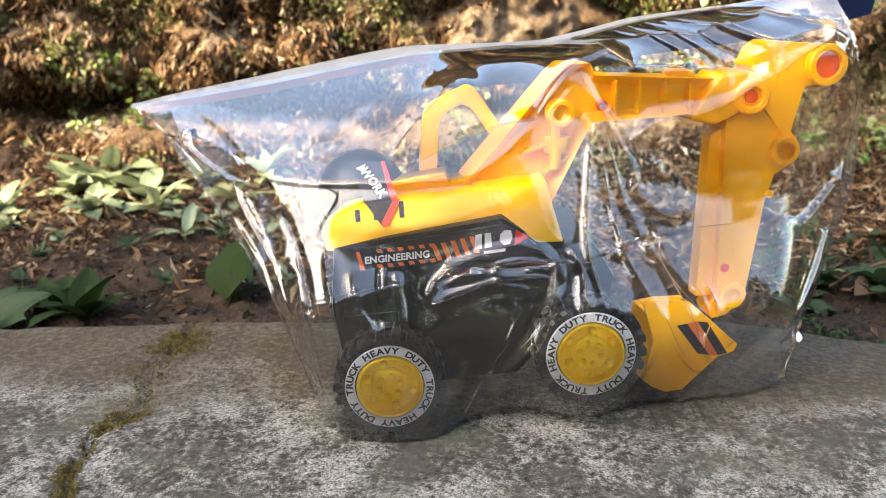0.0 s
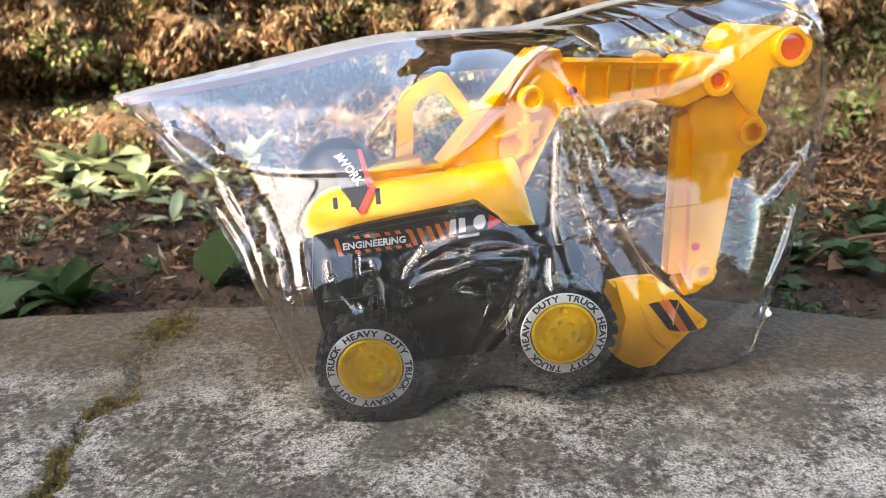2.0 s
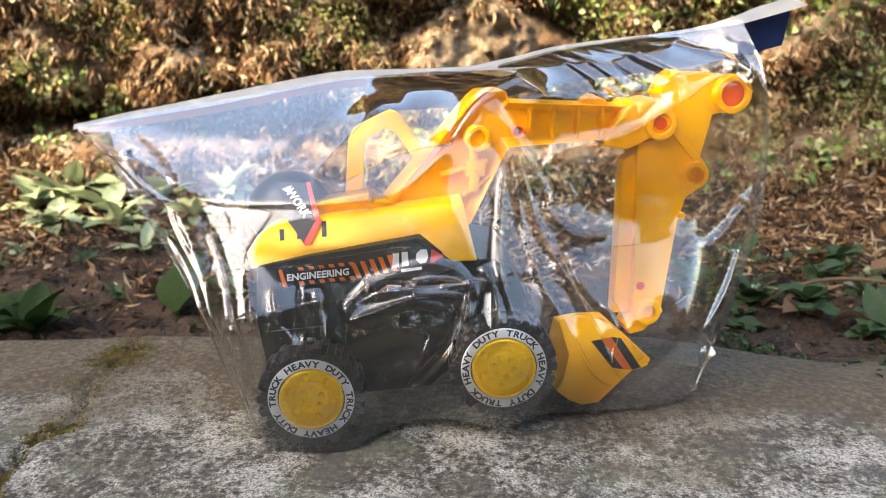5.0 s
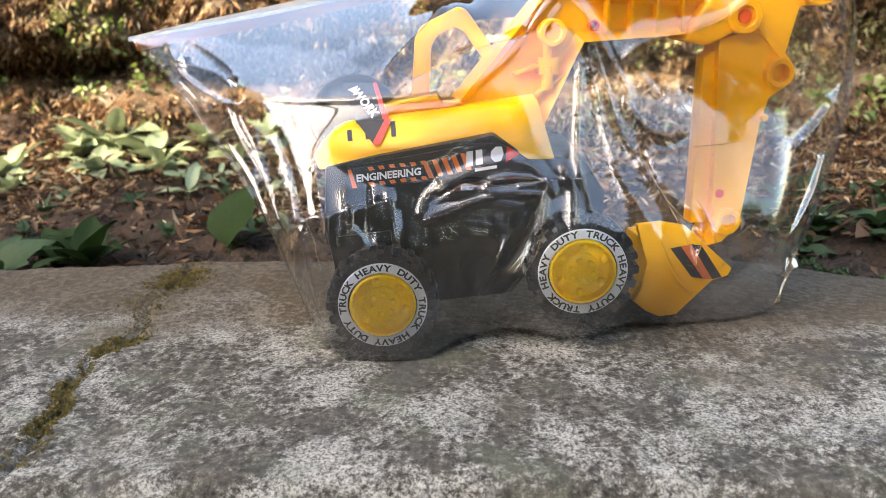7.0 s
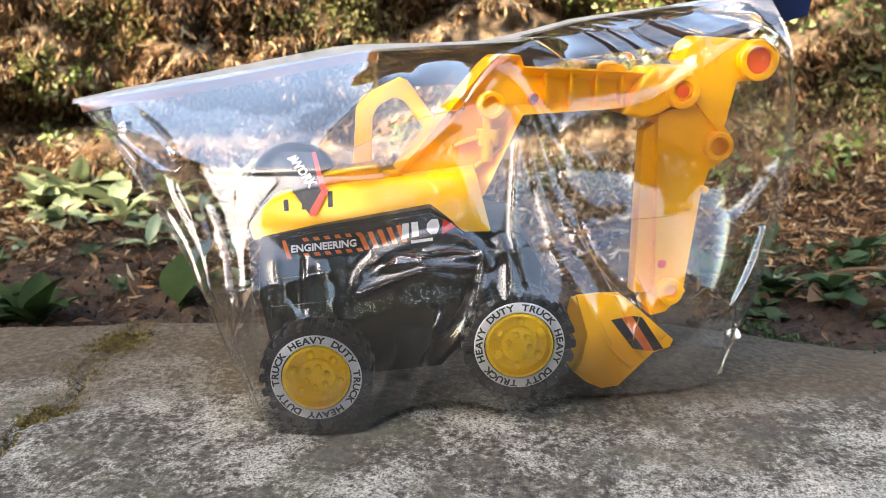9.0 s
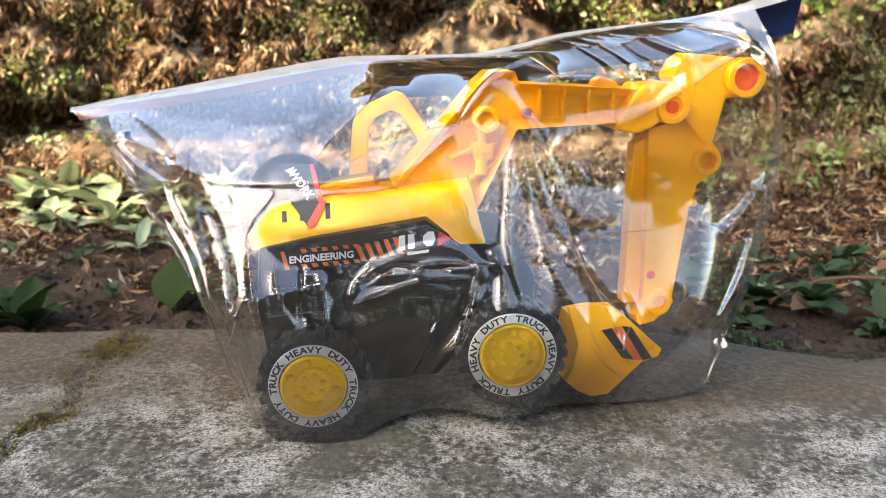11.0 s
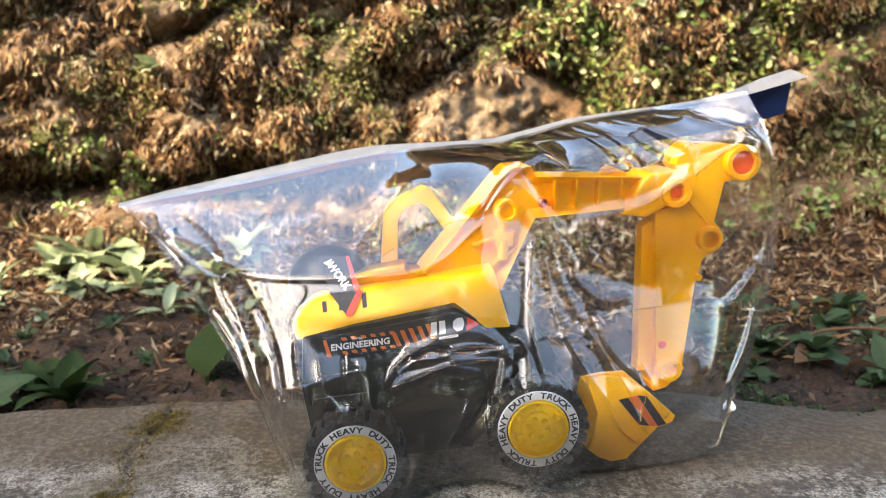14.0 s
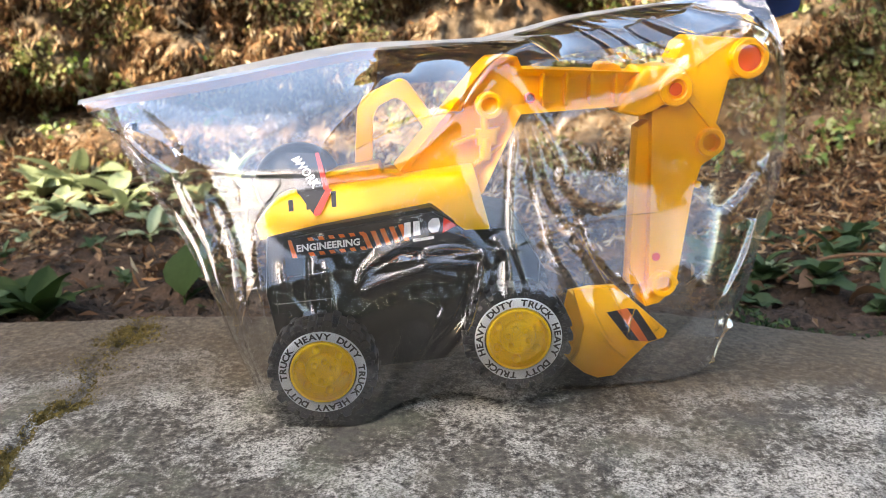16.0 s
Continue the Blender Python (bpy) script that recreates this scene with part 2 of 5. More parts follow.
def film_material(name="clear_film", milk=0.003):
    """Clear PVC film: mostly see-through, mirror gloss on both faces, a faint haze."""
    m = bpy.data.materials.new(name)
    m.use_nodes = True
    nt = m.node_tree
    nt.nodes.remove(nt.nodes["Principled BSDF"])
    clear, gloss, haze = nt.nodes.new("ShaderNodeBsdfTransparent"), nt.nodes.new("ShaderNodeBsdfGlossy"), nt.nodes.new("ShaderNodeBsdfDiffuse")
    clear.inputs[0].default_value = (0.992, 0.994, 0.995, 1)
    gloss.inputs["Roughness"].default_value = 0.004
    haze.inputs[0].default_value = (0.8, 0.8, 0.8, 1)
    fr = nt.nodes.new("ShaderNodeFresnel")
    fr.inputs[0].default_value = 1.55
    two = nt.nodes.new("ShaderNodeMath")
    two.operation, two.use_clamp = "DIVIDE", True
    more, less = nt.nodes.new("ShaderNodeMath"), nt.nodes.new("ShaderNodeMath")
    more.operation, less.operation = "MULTIPLY", "ADD"
    more.inputs[1].default_value, less.inputs[1].default_value = 2 * FILM_GLOSS, 1.0
    link(nt, fr.outputs[0], more.inputs[0])
    link(nt, fr.outputs[0], less.inputs[0])
    link(nt, more.outputs[0], two.inputs[0])
    link(nt, less.outputs[0], two.inputs[1])
    # soft ripples, and sharp crumple lines in patches
    n = noise_node(nt, 45, 3, 0.5)
    patch = ramp(nt, noise_node(nt, 16, 2, 0.5), [(0.53, (0, 0, 0)), (0.64, (1, 1, 1))])
    at = nt.nodes.new("ShaderNodeTexCoord")
    warp = nt.nodes.new("ShaderNodeVectorMath")
    warp.operation = "MULTIPLY_ADD"
    cloud = nt.nodes.new("ShaderNodeTexNoise")
    cloud.inputs["Scale"].default_value, cloud.inputs["Detail"].default_value = 28, 3
    link(nt, at.outputs["Object"], cloud.inputs["Vector"])
    warp.inputs[1].default_value = (0.05, 0.05, 0.05)
    link(nt, cloud.outputs["Color"], warp.inputs[0])
    link(nt, at.outputs["Object"], warp.inputs[2])
    cell = nt.nodes.new("ShaderNodeTexVoronoi")
    cell.feature = "DISTANCE_TO_EDGE"
    cell.inputs["Scale"].default_value = 34
    link(nt, warp.outputs[0], cell.inputs["Vector"])
    ridge = ramp(nt, cell.outputs["Distance"], [(0.0, (1, 1, 1)), (0.05, (0.35, 0.35, 0.35)), (0.16, (0, 0, 0))])
    lines = blend(nt, 1.0, ridge, patch, "MULTIPLY")
    bn, bl = nt.nodes.new("ShaderNodeBump"), nt.nodes.new("ShaderNodeBump")
    bn.inputs["Strength"].default_value, bn.inputs["Distance"].default_value = 0.10, 0.0006
    bl.inputs["Strength"].default_value, bl.inputs["Distance"].default_value = 0.03, 0.0010
    link(nt, n, bn.inputs["Height"])
    link(nt, lines, bl.inputs["Height"])
    link(nt, bn.outputs[0], bl.inputs["Normal"])
    link(nt, bl.outputs[0], gloss.inputs["Normal"])
    a, c = nt.nodes.new("ShaderNodeMixShader"), nt.nodes.new("ShaderNodeMixShader")
    a.inputs[0].default_value = milk
    link(nt, clear.outputs[0], a.inputs[1])
    link(nt, haze.outputs[0], a.inputs[2])
    link(nt, two.outputs[0], c.inputs[0])
    link(nt, a.outputs[0], c.inputs[1])
    link(nt, gloss.outputs[0], c.inputs[2])
    link(nt, c.outputs[0], nt.nodes["Material Output"].inputs[0])
    return m


STONE, CONCRETE, SOIL, FILM = wall_material(), slab_material(), soil_material(), film_material()
SEAM, MILKY, HAZY = film_material("welded_film", 0.05), film_material("crumpled_film", 0.055), film_material("gathered_film", 0.022)
JOINT_MOSS = plain("joint_moss", (0.085, 0.064, 0.018), 0.95, 0.5, 160, 0.2, 0.002)
SHADE_SHEET = plain("shade_sheet", (0.35, 0.32, 0.28), 0.9, 0.15, 6, 0.2)
YARD = plain("yard_ground", (0.022, 0.022, 0.018), 0.95, 0.4, 5, 0.2)
SCREEN_LEAF = island("screen_leaf", [(0.0, (0.012, 0.024, 0.006)), (0.6, (0.03, 0.055, 0.013)), (1.0, (0.06, 0.085, 0.025))], 0.7)


# ---- mesh helpers ----
def part(name, bm, mat, parent=None, label="", smooth=None):
    """Links a bmesh as one mesh object, under parent where one is given."""
    me = bpy.data.meshes.new(name)
    bm.to_mesh(me)
    bm.free()
    if smooth is not None:
        me.shade_smooth()
        me.set_sharp_from_angle(angle=radians(smooth))
    me.materials.append(mat)
    ob = new(name, me)
    ob.parent = parent
    return tagged(ob, label)


def data_part(name, verts, faces, mat, parent=None, label="", smooth=False):
    me = bpy.data.meshes.new(name)
    me.from_pydata([tuple(v) for v in verts], [], [tuple(f) for f in faces])
    if smooth:
        me.shade_smooth()
    me.materials.append(mat)
    ob = new(name, me)
    ob.parent = parent
    return tagged(ob, label)


def base(name, m, label, category, group=""):
    ob = tagged(new(name), label, category, group)
    ob.empty_display_size = 0.02
    ob.matrix_world = m
    return ob


MM = 0.001


def prism(poly, y0, y1, bevel=0.6, seg=2, bm=None):
    """A plate with the outline poly (millimetres, x and z) from depth y0 to y1, with eased edges."""
    out = bm or bmesh.new()
    b = bmesh.new()
    front = b.faces.new([b.verts.new((x * MM, y0 * MM, z * MM)) for x, z in poly])
    back = bmesh.ops.extrude_face_region(b, geom=[front])
    for v in back["geom"]:
        if isinstance(v, bmesh.types.BMVert):
            v.co.y = y1 * MM
    bmesh.ops.recalc_face_normals(b, faces=b.faces)
    if bevel:
        bmesh.ops.bevel(b, geom=list(b.edges), offset=bevel * MM, segments=seg, profile=0.6, affect="EDGES", clamp_overlap=True)
    add(out, b)
    return out


def add(out, b, m=None):
    """Joins b into out and frees it."""
    if m is not None:
        bmesh.ops.transform(b, matrix=m, verts=b.verts)
    me = bpy.data.meshes.new("tmp")
    b.to_mesh(me)
    b.free()
    out.from_mesh(me)
    bpy.data.meshes.remove(me)
    return out


def block(x0, x1, y0, y1, z0, z1, bevel=0.5, bm=None):
    return prism([(x0, z0), (x1, z0), (x1, z1), (x0, z1)], y0, y1, bevel, 2, bm)


def spin(profile, steps=48, bm=None, centre=(0, 0)):
    """A turned shape about the y axis through centre; profile of (radius, y), millimetres."""
    out = bm or bmesh.new()
    b = bmesh.new()
    rings = []
    for r, y in profile:
        if r <= 0:
            rings.append([b.verts.new((centre[0] * MM, y * MM, centre[1] * MM))])
        else:
            rings.append([b.verts.new(((centre[0] + r * math.cos(a)) * MM, y * MM, (centre[1] + r * math.sin(a)) * MM))
                          for a in (2 * math.pi * k / steps for k in range(steps))])
    for p, q in zip(rings, rings[1:]):
        for k in range(steps):
            n = (k + 1) % steps
            if len(p) == 1 and len(q) == 1:
                continue
            if len(p) == 1:
                b.faces.new((p[0], q[k], q[n]))
            elif len(q) == 1:
                b.faces.new((p[k], q[0], p[n]))
            else:
                b.faces.new((p[k], q[k], q[n], p[n]))
    bmesh.ops.recalc_face_normals(b, faces=b.faces)
    add(out, b)
    return out


def letters(text, size, bm=None, m=None):
    """Flat lettering in the x-z plane, centred, size in millimetres, as mesh."""
    cu = bpy.data.curves.new("letters", "FONT")
    cu.body, cu.size, cu.align_x, cu.align_y, cu.resolution_u, cu.extrude = text, size * MM, "CENTER", "CENTER", 2, 0.00006
    cu.offset = size * MM * 0.032
    ob = new("letters", cu)
    me = bpy.data.meshes.new_from_object(ob.evaluated_get(bpy.context.evaluated_depsgraph_get()))
    bpy.data.objects.remove(ob)
    bpy.data.curves.remove(cu)
    b = bmesh.new()
    b.from_mesh(me)
    bpy.data.meshes.remove(me)
    bmesh.ops.transform(b, matrix=Matrix.Rotation(radians(90), 4, "X"), verts=b.verts)
    return add(bm or bmesh.new(), b, m)


TABLE = np.random.RandomState(4).rand(256, 256)


def vnoise(x, y):
    """Smooth value noise on numpy arrays."""
    xi, yi = np.floor(x).astype(int), np.floor(y).astype(int)
    fx, fy = x - xi, y - yi
    fx, fy = fx * fx * (3 - 2 * fx), fy * fy * (3 - 2 * fy)
    g = lambda a, b: TABLE[a % 256, b % 256]
    top = g(xi, yi) * (1 - fx) + g(xi + 1, yi) * fx
    low = g(xi, yi + 1) * (1 - fx) + g(xi + 1, yi + 1) * fx
    return top * (1 - fy) + low * fy - 0.5


def fbm(x, y, octaves=4, gain=0.5):
    total, amp = 0 * x, 1.0
    for k in range(octaves):
        total = total + amp * vnoise(x * 2**k + 17.3 * k, y * 2**k + 5.1 * k)
        amp *= gain
    return total


def sheet(name, us, vs, place, mat, parent=None, label="", smooth=True, keep=None):
    """A grid mesh; place(u, v) gives x, y, z arrays."""
    u, v = np.meshgrid(us, vs)
    pts = np.stack(place(u, v), -1).reshape(-1, 3)
    n, r = len(us), len(vs)
    j, i = np.meshgrid(np.arange(n - 1), np.arange(r - 1))
    q = (i * n + j).ravel()
    quads = np.stack([q, q + 1, q + n + 1, q + n], 1)
    if keep is not None:
        quads = quads[keep(pts[quads].mean(1))]
        used, inv = np.unique(quads, return_inverse=True)
        pts, quads = pts[used], inv.reshape(-1, 4)
    return data_part(name, pts.tolist(), quads.tolist(), mat, parent, label, smooth)


# ---- the large structure ----
def slab_top(x, y):
    """Height of the ledge: level, falling a little towards its far end, with worn rounded edges."""
    z = -0.022 * np.clip(x - 0.06, 0, None) + 0.0028 * fbm(x * 14, y * 14, 4) + 0.0012 * fbm(x * 90, y * 90, 3)
    worn = np.clip((y - 0.44) / 0.10, 0, 1) * np.clip((x - 0.20) / 0.12, 0, 1)
    z = z - 0.020 * worn
    edge = 0.538 + 0.010 * fbm(x * 9, 0 * x + 3, 3)
    back = np.clip((y - (edge - 0.018)) / 0.018, 0, 1)
    front = np.clip((0.268 + 0.004 * fbm(x * 20, 0 * x, 3) - y) / 0.014, 0, 1)
    z = z - 0.018 * (1 - np.sqrt(1 - np.clip(back, 0, 0.999) ** 2)) - 0.016 * (1 - np.sqrt(1 - np.clip(front, 0, 0.999) ** 2))
    crack = np.abs(x + 0.186 + 0.018 * fbm(y * 22, 0 * y + 9, 4)) / 0.0024
    return z - 0.0035 * np.exp(-crack**2)


ground = sheet("ground", np.r_[-400, -60, np.linspace(-12, 12, 25), 60, 400], np.r_[-400, -60, np.linspace(-12, 12, 25), 60, 400],
               lambda u, v: (u, v, -0.16 + 0 * u), YARD)
tagged(ground, "trodden bare earth yard around the ledge", "ground", kind="structure")

slab_us = np.concatenate([np.linspace(-1.6, -0.42, 60), np.linspace(-0.415, 0.5, 330), np.linspace(0.51, 1.6, 56)])
slab_vs = np.concatenate([[0.2540, 0.2545], np.linspace(0.255, 0.548, 120), [0.5485, 0.549]])


def slab_place(u, v):
    z = slab_top(u, v)
    low = (v < 0.2549) | (v > 0.5484)
    z = np.where(v < 0.2542, -0.16, np.where(v < 0.2549, -0.030, np.where(v > 0.5488, -0.16, np.where(low, -0.03, z))))
    y = np.where(v < 0.2549, 0.2545 + 0.006 * (z < -0.1), v)
    return u, y, z


ledge = sheet("ledge", slab_us, slab_vs, slab_place, CONCRETE)
tagged(ledge, "weathered grey concrete ledge with white lime bloom", "ledge", kind="structure")


def soil_top(x, y):
    return -0.034 + 0.022 * fbm(x * 11, y * 11, 5, 0.55) + 0.05 * np.clip((y - 0.86) / 0.25, 0, 1) ** 2 + 0.012 * fbm(x * 50, y * 50, 2)


soil = sheet("soil_bed", np.linspace(-1.3, 1.3, 330), np.linspace(0.535, 1.16, 100), lambda u, v: (u, v, soil_top(u, v)), SOIL)
tagged(soil, "dark crumbly soil strip between ledge and wall", "soil", kind="structure")

# stone wall: each stone its own bulging piece, set in a solid core
rs = np.random.RandomState(11)
centres = []
for row in range(7):
    for col in range(14):
        centres.append((-1.55 + 0.235 * col + 0.11 * (row % 2) + rs.uniform(-0.05, 0.05), -0.09 + 0.115 * row + rs.uniform(-0.03, 0.03)))
centres = np.array(centres + [(0.10, 0.175)])
near = [k for k, c in enumerate(centres[:-1]) if abs(c[0] - 0.10) < 0.14 and abs(c[1] - 0.175) < 0.075]
centres = np.delete(centres, near, 0)
bulge = rs.uniform(0.02, 0.07, len(centres))
bulge[-1] = 0.085


def cells(x, z):
    wx, wz = x + 0.05 * fbm(x * 7, z * 7, 3), z + 0.035 * fbm(x * 8 + 40, z * 8, 3)
    d = np.sqrt(((wx[..., None] - centres[:, 0]) / 1.55) ** 2 + (wz[..., None] - centres[:, 1]) ** 2)
    order = np.sort(d, -1)
    return d.argmin(-1), order[..., 1] - order[..., 0]


def wall_y(x, z):
    k, gap = cells(x, z)
    edge = np.clip(gap / 0.05, 0, 1)
    y = 1.165 - bulge[k] * np.sqrt(edge) - 0.068 * fbm(x * 9, z * 9 + 3, 4, 0.6) - 0.034 * fbm(x * 40, z * 40, 3, 0.6)
    foot = np.clip((0.055 + 0.04 * fbm(x * 5, 0 * x + 2, 3) - z) / 0.03, 0, 1)
    gap_z = 0.082 + 0.012 * fbm(x * 4, 0 * x + 6, 2)
    y = y - 0.035 * np.clip(1 - np.abs(z - 0.155) / 0.04, 0, 1) * np.clip((-0.12 - x) / 0.08, 0, 1)
    y = y + 0.07 * np.clip(1.4 - np.abs(z - gap_z) / 0.026, 0, 1) * np.clip((-0.14 - x) / 0.08, 0, 1)
    return y - (0.02 + 0.055 * np.clip((x + 0.2) / 0.2, 0, 1)) * foot * (1 + 0.6 * fbm(x * 6, z * 3, 2)) + 0.03 * np.clip(z - 0.05, 0, None)


core = bmesh.new()
block(-1700, 1700, 1390, 1700, -160, 520, 4, core)
block(-1260, 1260, 1240, 1392, 210, 548, 4, core)
wall = part("wall_stone", core, STONE)
tagged(wall, "old rubble stone wall overgrown with moss and dry roots", "wall", kind="structure")
wu, wv = np.linspace(-1.25, 1.25, 460), np.linspace(-0.12, 0.56, 140)
gu, gv = np.meshgrid(wu, wv)
gy = wall_y(gu, gv)
gk = cells(gu, gv)[0]
n = len(wu)
verts = np.stack([gu, gy, gv], -1).reshape(-1, 3)
jj, ii = np.meshgrid(np.arange(n - 1), np.arange(len(wv) - 1))
qq = (ii * n + jj).ravel()
quads = np.stack([qq, qq + 1, qq + n + 1, qq + n], 1)
owner = gk.ravel()[qq]
for k in np.unique(owner):
    mine = quads[owner == k]
    used, inv = np.unique(mine, return_inverse=True)
    data_part("stone", verts[used].tolist(), inv.reshape(-1, 4).tolist(), STONE, wall, smooth=True)

# an unseen sheet added overhead, whose edge draws the line of the shade along the bed
edge_y = -1.265
awning = base("awning", pose(0, edge_y, 0, 0, 0, 16.7), "unseen sheet on tall posts, added to shade the ledge", "awning")
part("sheet", block(-7900, -3000, -1150, 0, 6500, 6525, 3), SHADE_SHEET, awning)
for x in (-7700, -3300):
    part("post", block(x, x + 90, -1100, -1010, -160, 6498, 4), STONE, awning)


def leaf_blades(pos, way, up, size, width, fold=0.25, jitter=None):
    """Small folded leaves as two triangles each. All arrays of n rows."""
    side = np.cross(way, up)
    side /= np.linalg.norm(side, axis=1, keepdims=True) + 1e-9
    nrm = np.cross(side, way)
    tip = pos + way * size[:, None]
    mid = pos + way * size[:, None] * 0.5
    a = mid + side * width[:, None] + nrm * (size * fold)[:, None]
    b = mid - side * width[:, None] + nrm * (size * fold)[:, None]
    v = np.stack([pos, a, tip, b], 1).reshape(-1, 3)
    k = np.arange(len(pos)) * 4
    f = np.concatenate([np.stack([k, k + 1, k + 2], 1), np.stack([k, k + 2, k + 3], 1)])
    return v, f


def unit(a):
    return a / (np.linalg.norm(a, axis=1, keepdims=True) + 1e-9)


# unseen leafy screen behind the camera, added so the film mirrors something dark
rs = np.random.RandomState(5)
hn = 24000
hp = np.stack([rs.uniform(-22, 22, hn), rs.uniform(-9.8, -8.3, hn), rs.uniform(-0.16, 1, hn)], 1)
hp[:, 2] = -0.16 + (hp[:, 2] + 0.16) * (2.6 + 3.2 / (1 + np.exp((np.abs(hp[:, 0] - 1.0) - 4.5) * 1.2)) + 1.6 * vnoise(hp[:, 0] * 0.45, hp[:, 0] * 0) + 0.8 * vnoise(hp[:, 0] * 3, hp[:, 0] * 0))
# a further stretch beside the yard, added to darken reflections in the film's low end
hq = np.stack([rs.uniform(-8.2, -6.8, 11000), rs.uniform(-1.4, 7, 11000), -0.16 + rs.rand(11000)], 1)
hq[:, 2] = -0.16 + (hq[:, 2] + 0.16) * (6.4 + 1.6 * vnoise(hq[:, 1] * 0.5, hq[:, 1] * 0 + 3) + 0.8 * vnoise(hq[:, 1] * 3, hq[:, 1] * 0))
hp, hn = np.concatenate([hp, hq]), hn + 11000
hv, hf = leaf_blades(hp, unit(rs.normal(size=(hn, 3))), unit(rs.normal(size=(hn, 3))), rs.uniform(0.2, 0.5, hn), rs.uniform(0.08, 0.2, hn))
tagged(data_part("hedge", hv.tolist(), hf.tolist(), SCREEN_LEAF), "unseen dark green leaf screen, added for the film to mirror", "hedge", kind="stuff")

# growth on the wall: dry rootlets and moss leaflets
rs = np.random.RandomState(8)


def on_wall(count, x0, x1, z0, z1, dens, seed):
    """Points on the wall face where the patchy growth dens is thick."""
    r = np.random.RandomState(seed)
    x, z = r.uniform(x0, x1, count), r.uniform(z0, z1, count)
    keep = dens(x, z) + r.normal(0, 0.08, count) > 0
    x, z = x[keep], z[keep]
    return np.stack([x, wall_y(x, z) - 0.002, z], 1)


bare = lambda x, z: np.exp(-(((x - 0.10) / 0.10) ** 2 + ((z - 0.175) / 0.05) ** 2) ** 2)
fib = on_wall(125000, -1.0, 1.1, -0.10, 0.50, lambda x, z: 0.10 + fbm(x * 8, z * 8, 3) - 0.5 * bare(x, z), 3)
nf = len(fib)
fw = unit(np.stack([rs.normal(0, 0.55, nf), rs.normal(-0.6, 0.4, nf), rs.normal(-0.85, 0.5, nf)], 1))
v, f = leaf_blades(fib, fw, unit(rs.normal(size=(nf, 3))), rs.uniform(0.005, 0.024, nf), rs.uniform(0.0003, 0.0012, nf), 0.2)
# longer beards of roots that hang from the stones' brows
beard = on_wall(3600, -1.0, 1.1, -0.02, 0.52, lambda x, z: -0.06 + fbm(x * 10 + 31, z * 7, 3) - 0.5 * bare(x, z), 13)
nb, each = len(beard), 16
bp_ = np.repeat(beard, each, 0) + rs.normal(0, 0.007, (nb * each, 3)) * [1, 0.6, 0.5]
bp_[:, 1] -= np.repeat(rs.uniform(0.0, 0.022, nb), each)
bw = unit(np.stack([rs.normal(0, 0.45, nb * each), rs.normal(-0.25, 0.3, nb * each), rs.normal(-0.9, 0.4, nb * each)], 1))
v2, f2 = leaf_blades(bp_, bw, unit(rs.normal(size=(nb * each, 3))), rs.uniform(0.006, 0.021, nb * each), rs.uniform(0.0003, 0.0009, nb * each), 0.15)
v, f = np.concatenate([v, v2]), np.concatenate([f, f2 + len(v)])
tagged(data_part("dry_rootlets", v.tolist(), f.tolist(), FIBRE), "tangle of rusty brown dry rootlets on the wall", "roots", kind="stuff")

clump = on_wall(9000, -1.0, 1.1, -0.06, 0.50, lambda x, z: -0.05 + fbm(x * 11 + 9, z * 14, 3) + 0.12 * (x > 0.45) - 0.6 * bare(x, z) - 0.35 * (x < -0.1) * (z < 0.12), 6)
nc = len(clump)
per = 11
cp = np.repeat(clump, per, 0) + rs.normal(0, 0.008, (nc * per, 3)) + np.repeat(rs.uniform(0, 1, (nc, 1)), per, 0) * [0, -0.012, -0.006]
cw = unit(np.stack([rs.normal(0, 0.7, nc * per), rs.normal(-0.6, 0.5, nc * per), rs.normal(0.0, 0.7, nc * per)], 1))
v, f = leaf_blades(cp, cw, unit(rs.normal(size=(nc * per, 3)) + [0, 0, 1.2]), rs.uniform(0.0035, 0.0095, nc * per), rs.uniform(0.0013, 0.0036, nc * per), 0.2)
tagged(data_part("wall_moss", v.tolist(), f.tolist(), MOSS), "yellow-green moss and tiny leaves clinging to the wall", "moss", kind="stuff")

# broader pale leaves in sprigs along the joints
sprig = on_wall(1500, -1.0, 1.1, -0.02, 0.50, lambda x, z: -0.10 + fbm(x * 6 + 3, z * 9 + 5, 3) + 0.16 * (x > 0.2) - 0.06 * (x < -0.1) - 0.6 * bare(x, z), 17)
ns, each = len(sprig), 12
gp = np.repeat(sprig, each, 0) + rs.normal(0, 0.010, (ns * each, 3)) - [0, 0.012, 0]
gw = unit(np.stack([rs.normal(0, 0.8, ns * each), rs.normal(-0.5, 0.5, ns * each), rs.normal(-0.1, 0.7, ns * each)], 1))
v, f = leaf_blades(gp, gw, unit(rs.normal(size=(ns * each, 3)) * 0.7 + [-0.4, -0.4, 0.7]), rs.uniform(0.007, 0.016, ns * each), rs.uniform(0.0028, 0.0062, ns * each), 0.12)
tagged(data_part("wall_sprigs", v.tolist(), f.tolist(), SPRIG), "pale green small-leaved sprigs sprouting from the wall's joints", "sprigs", kind="stuff")

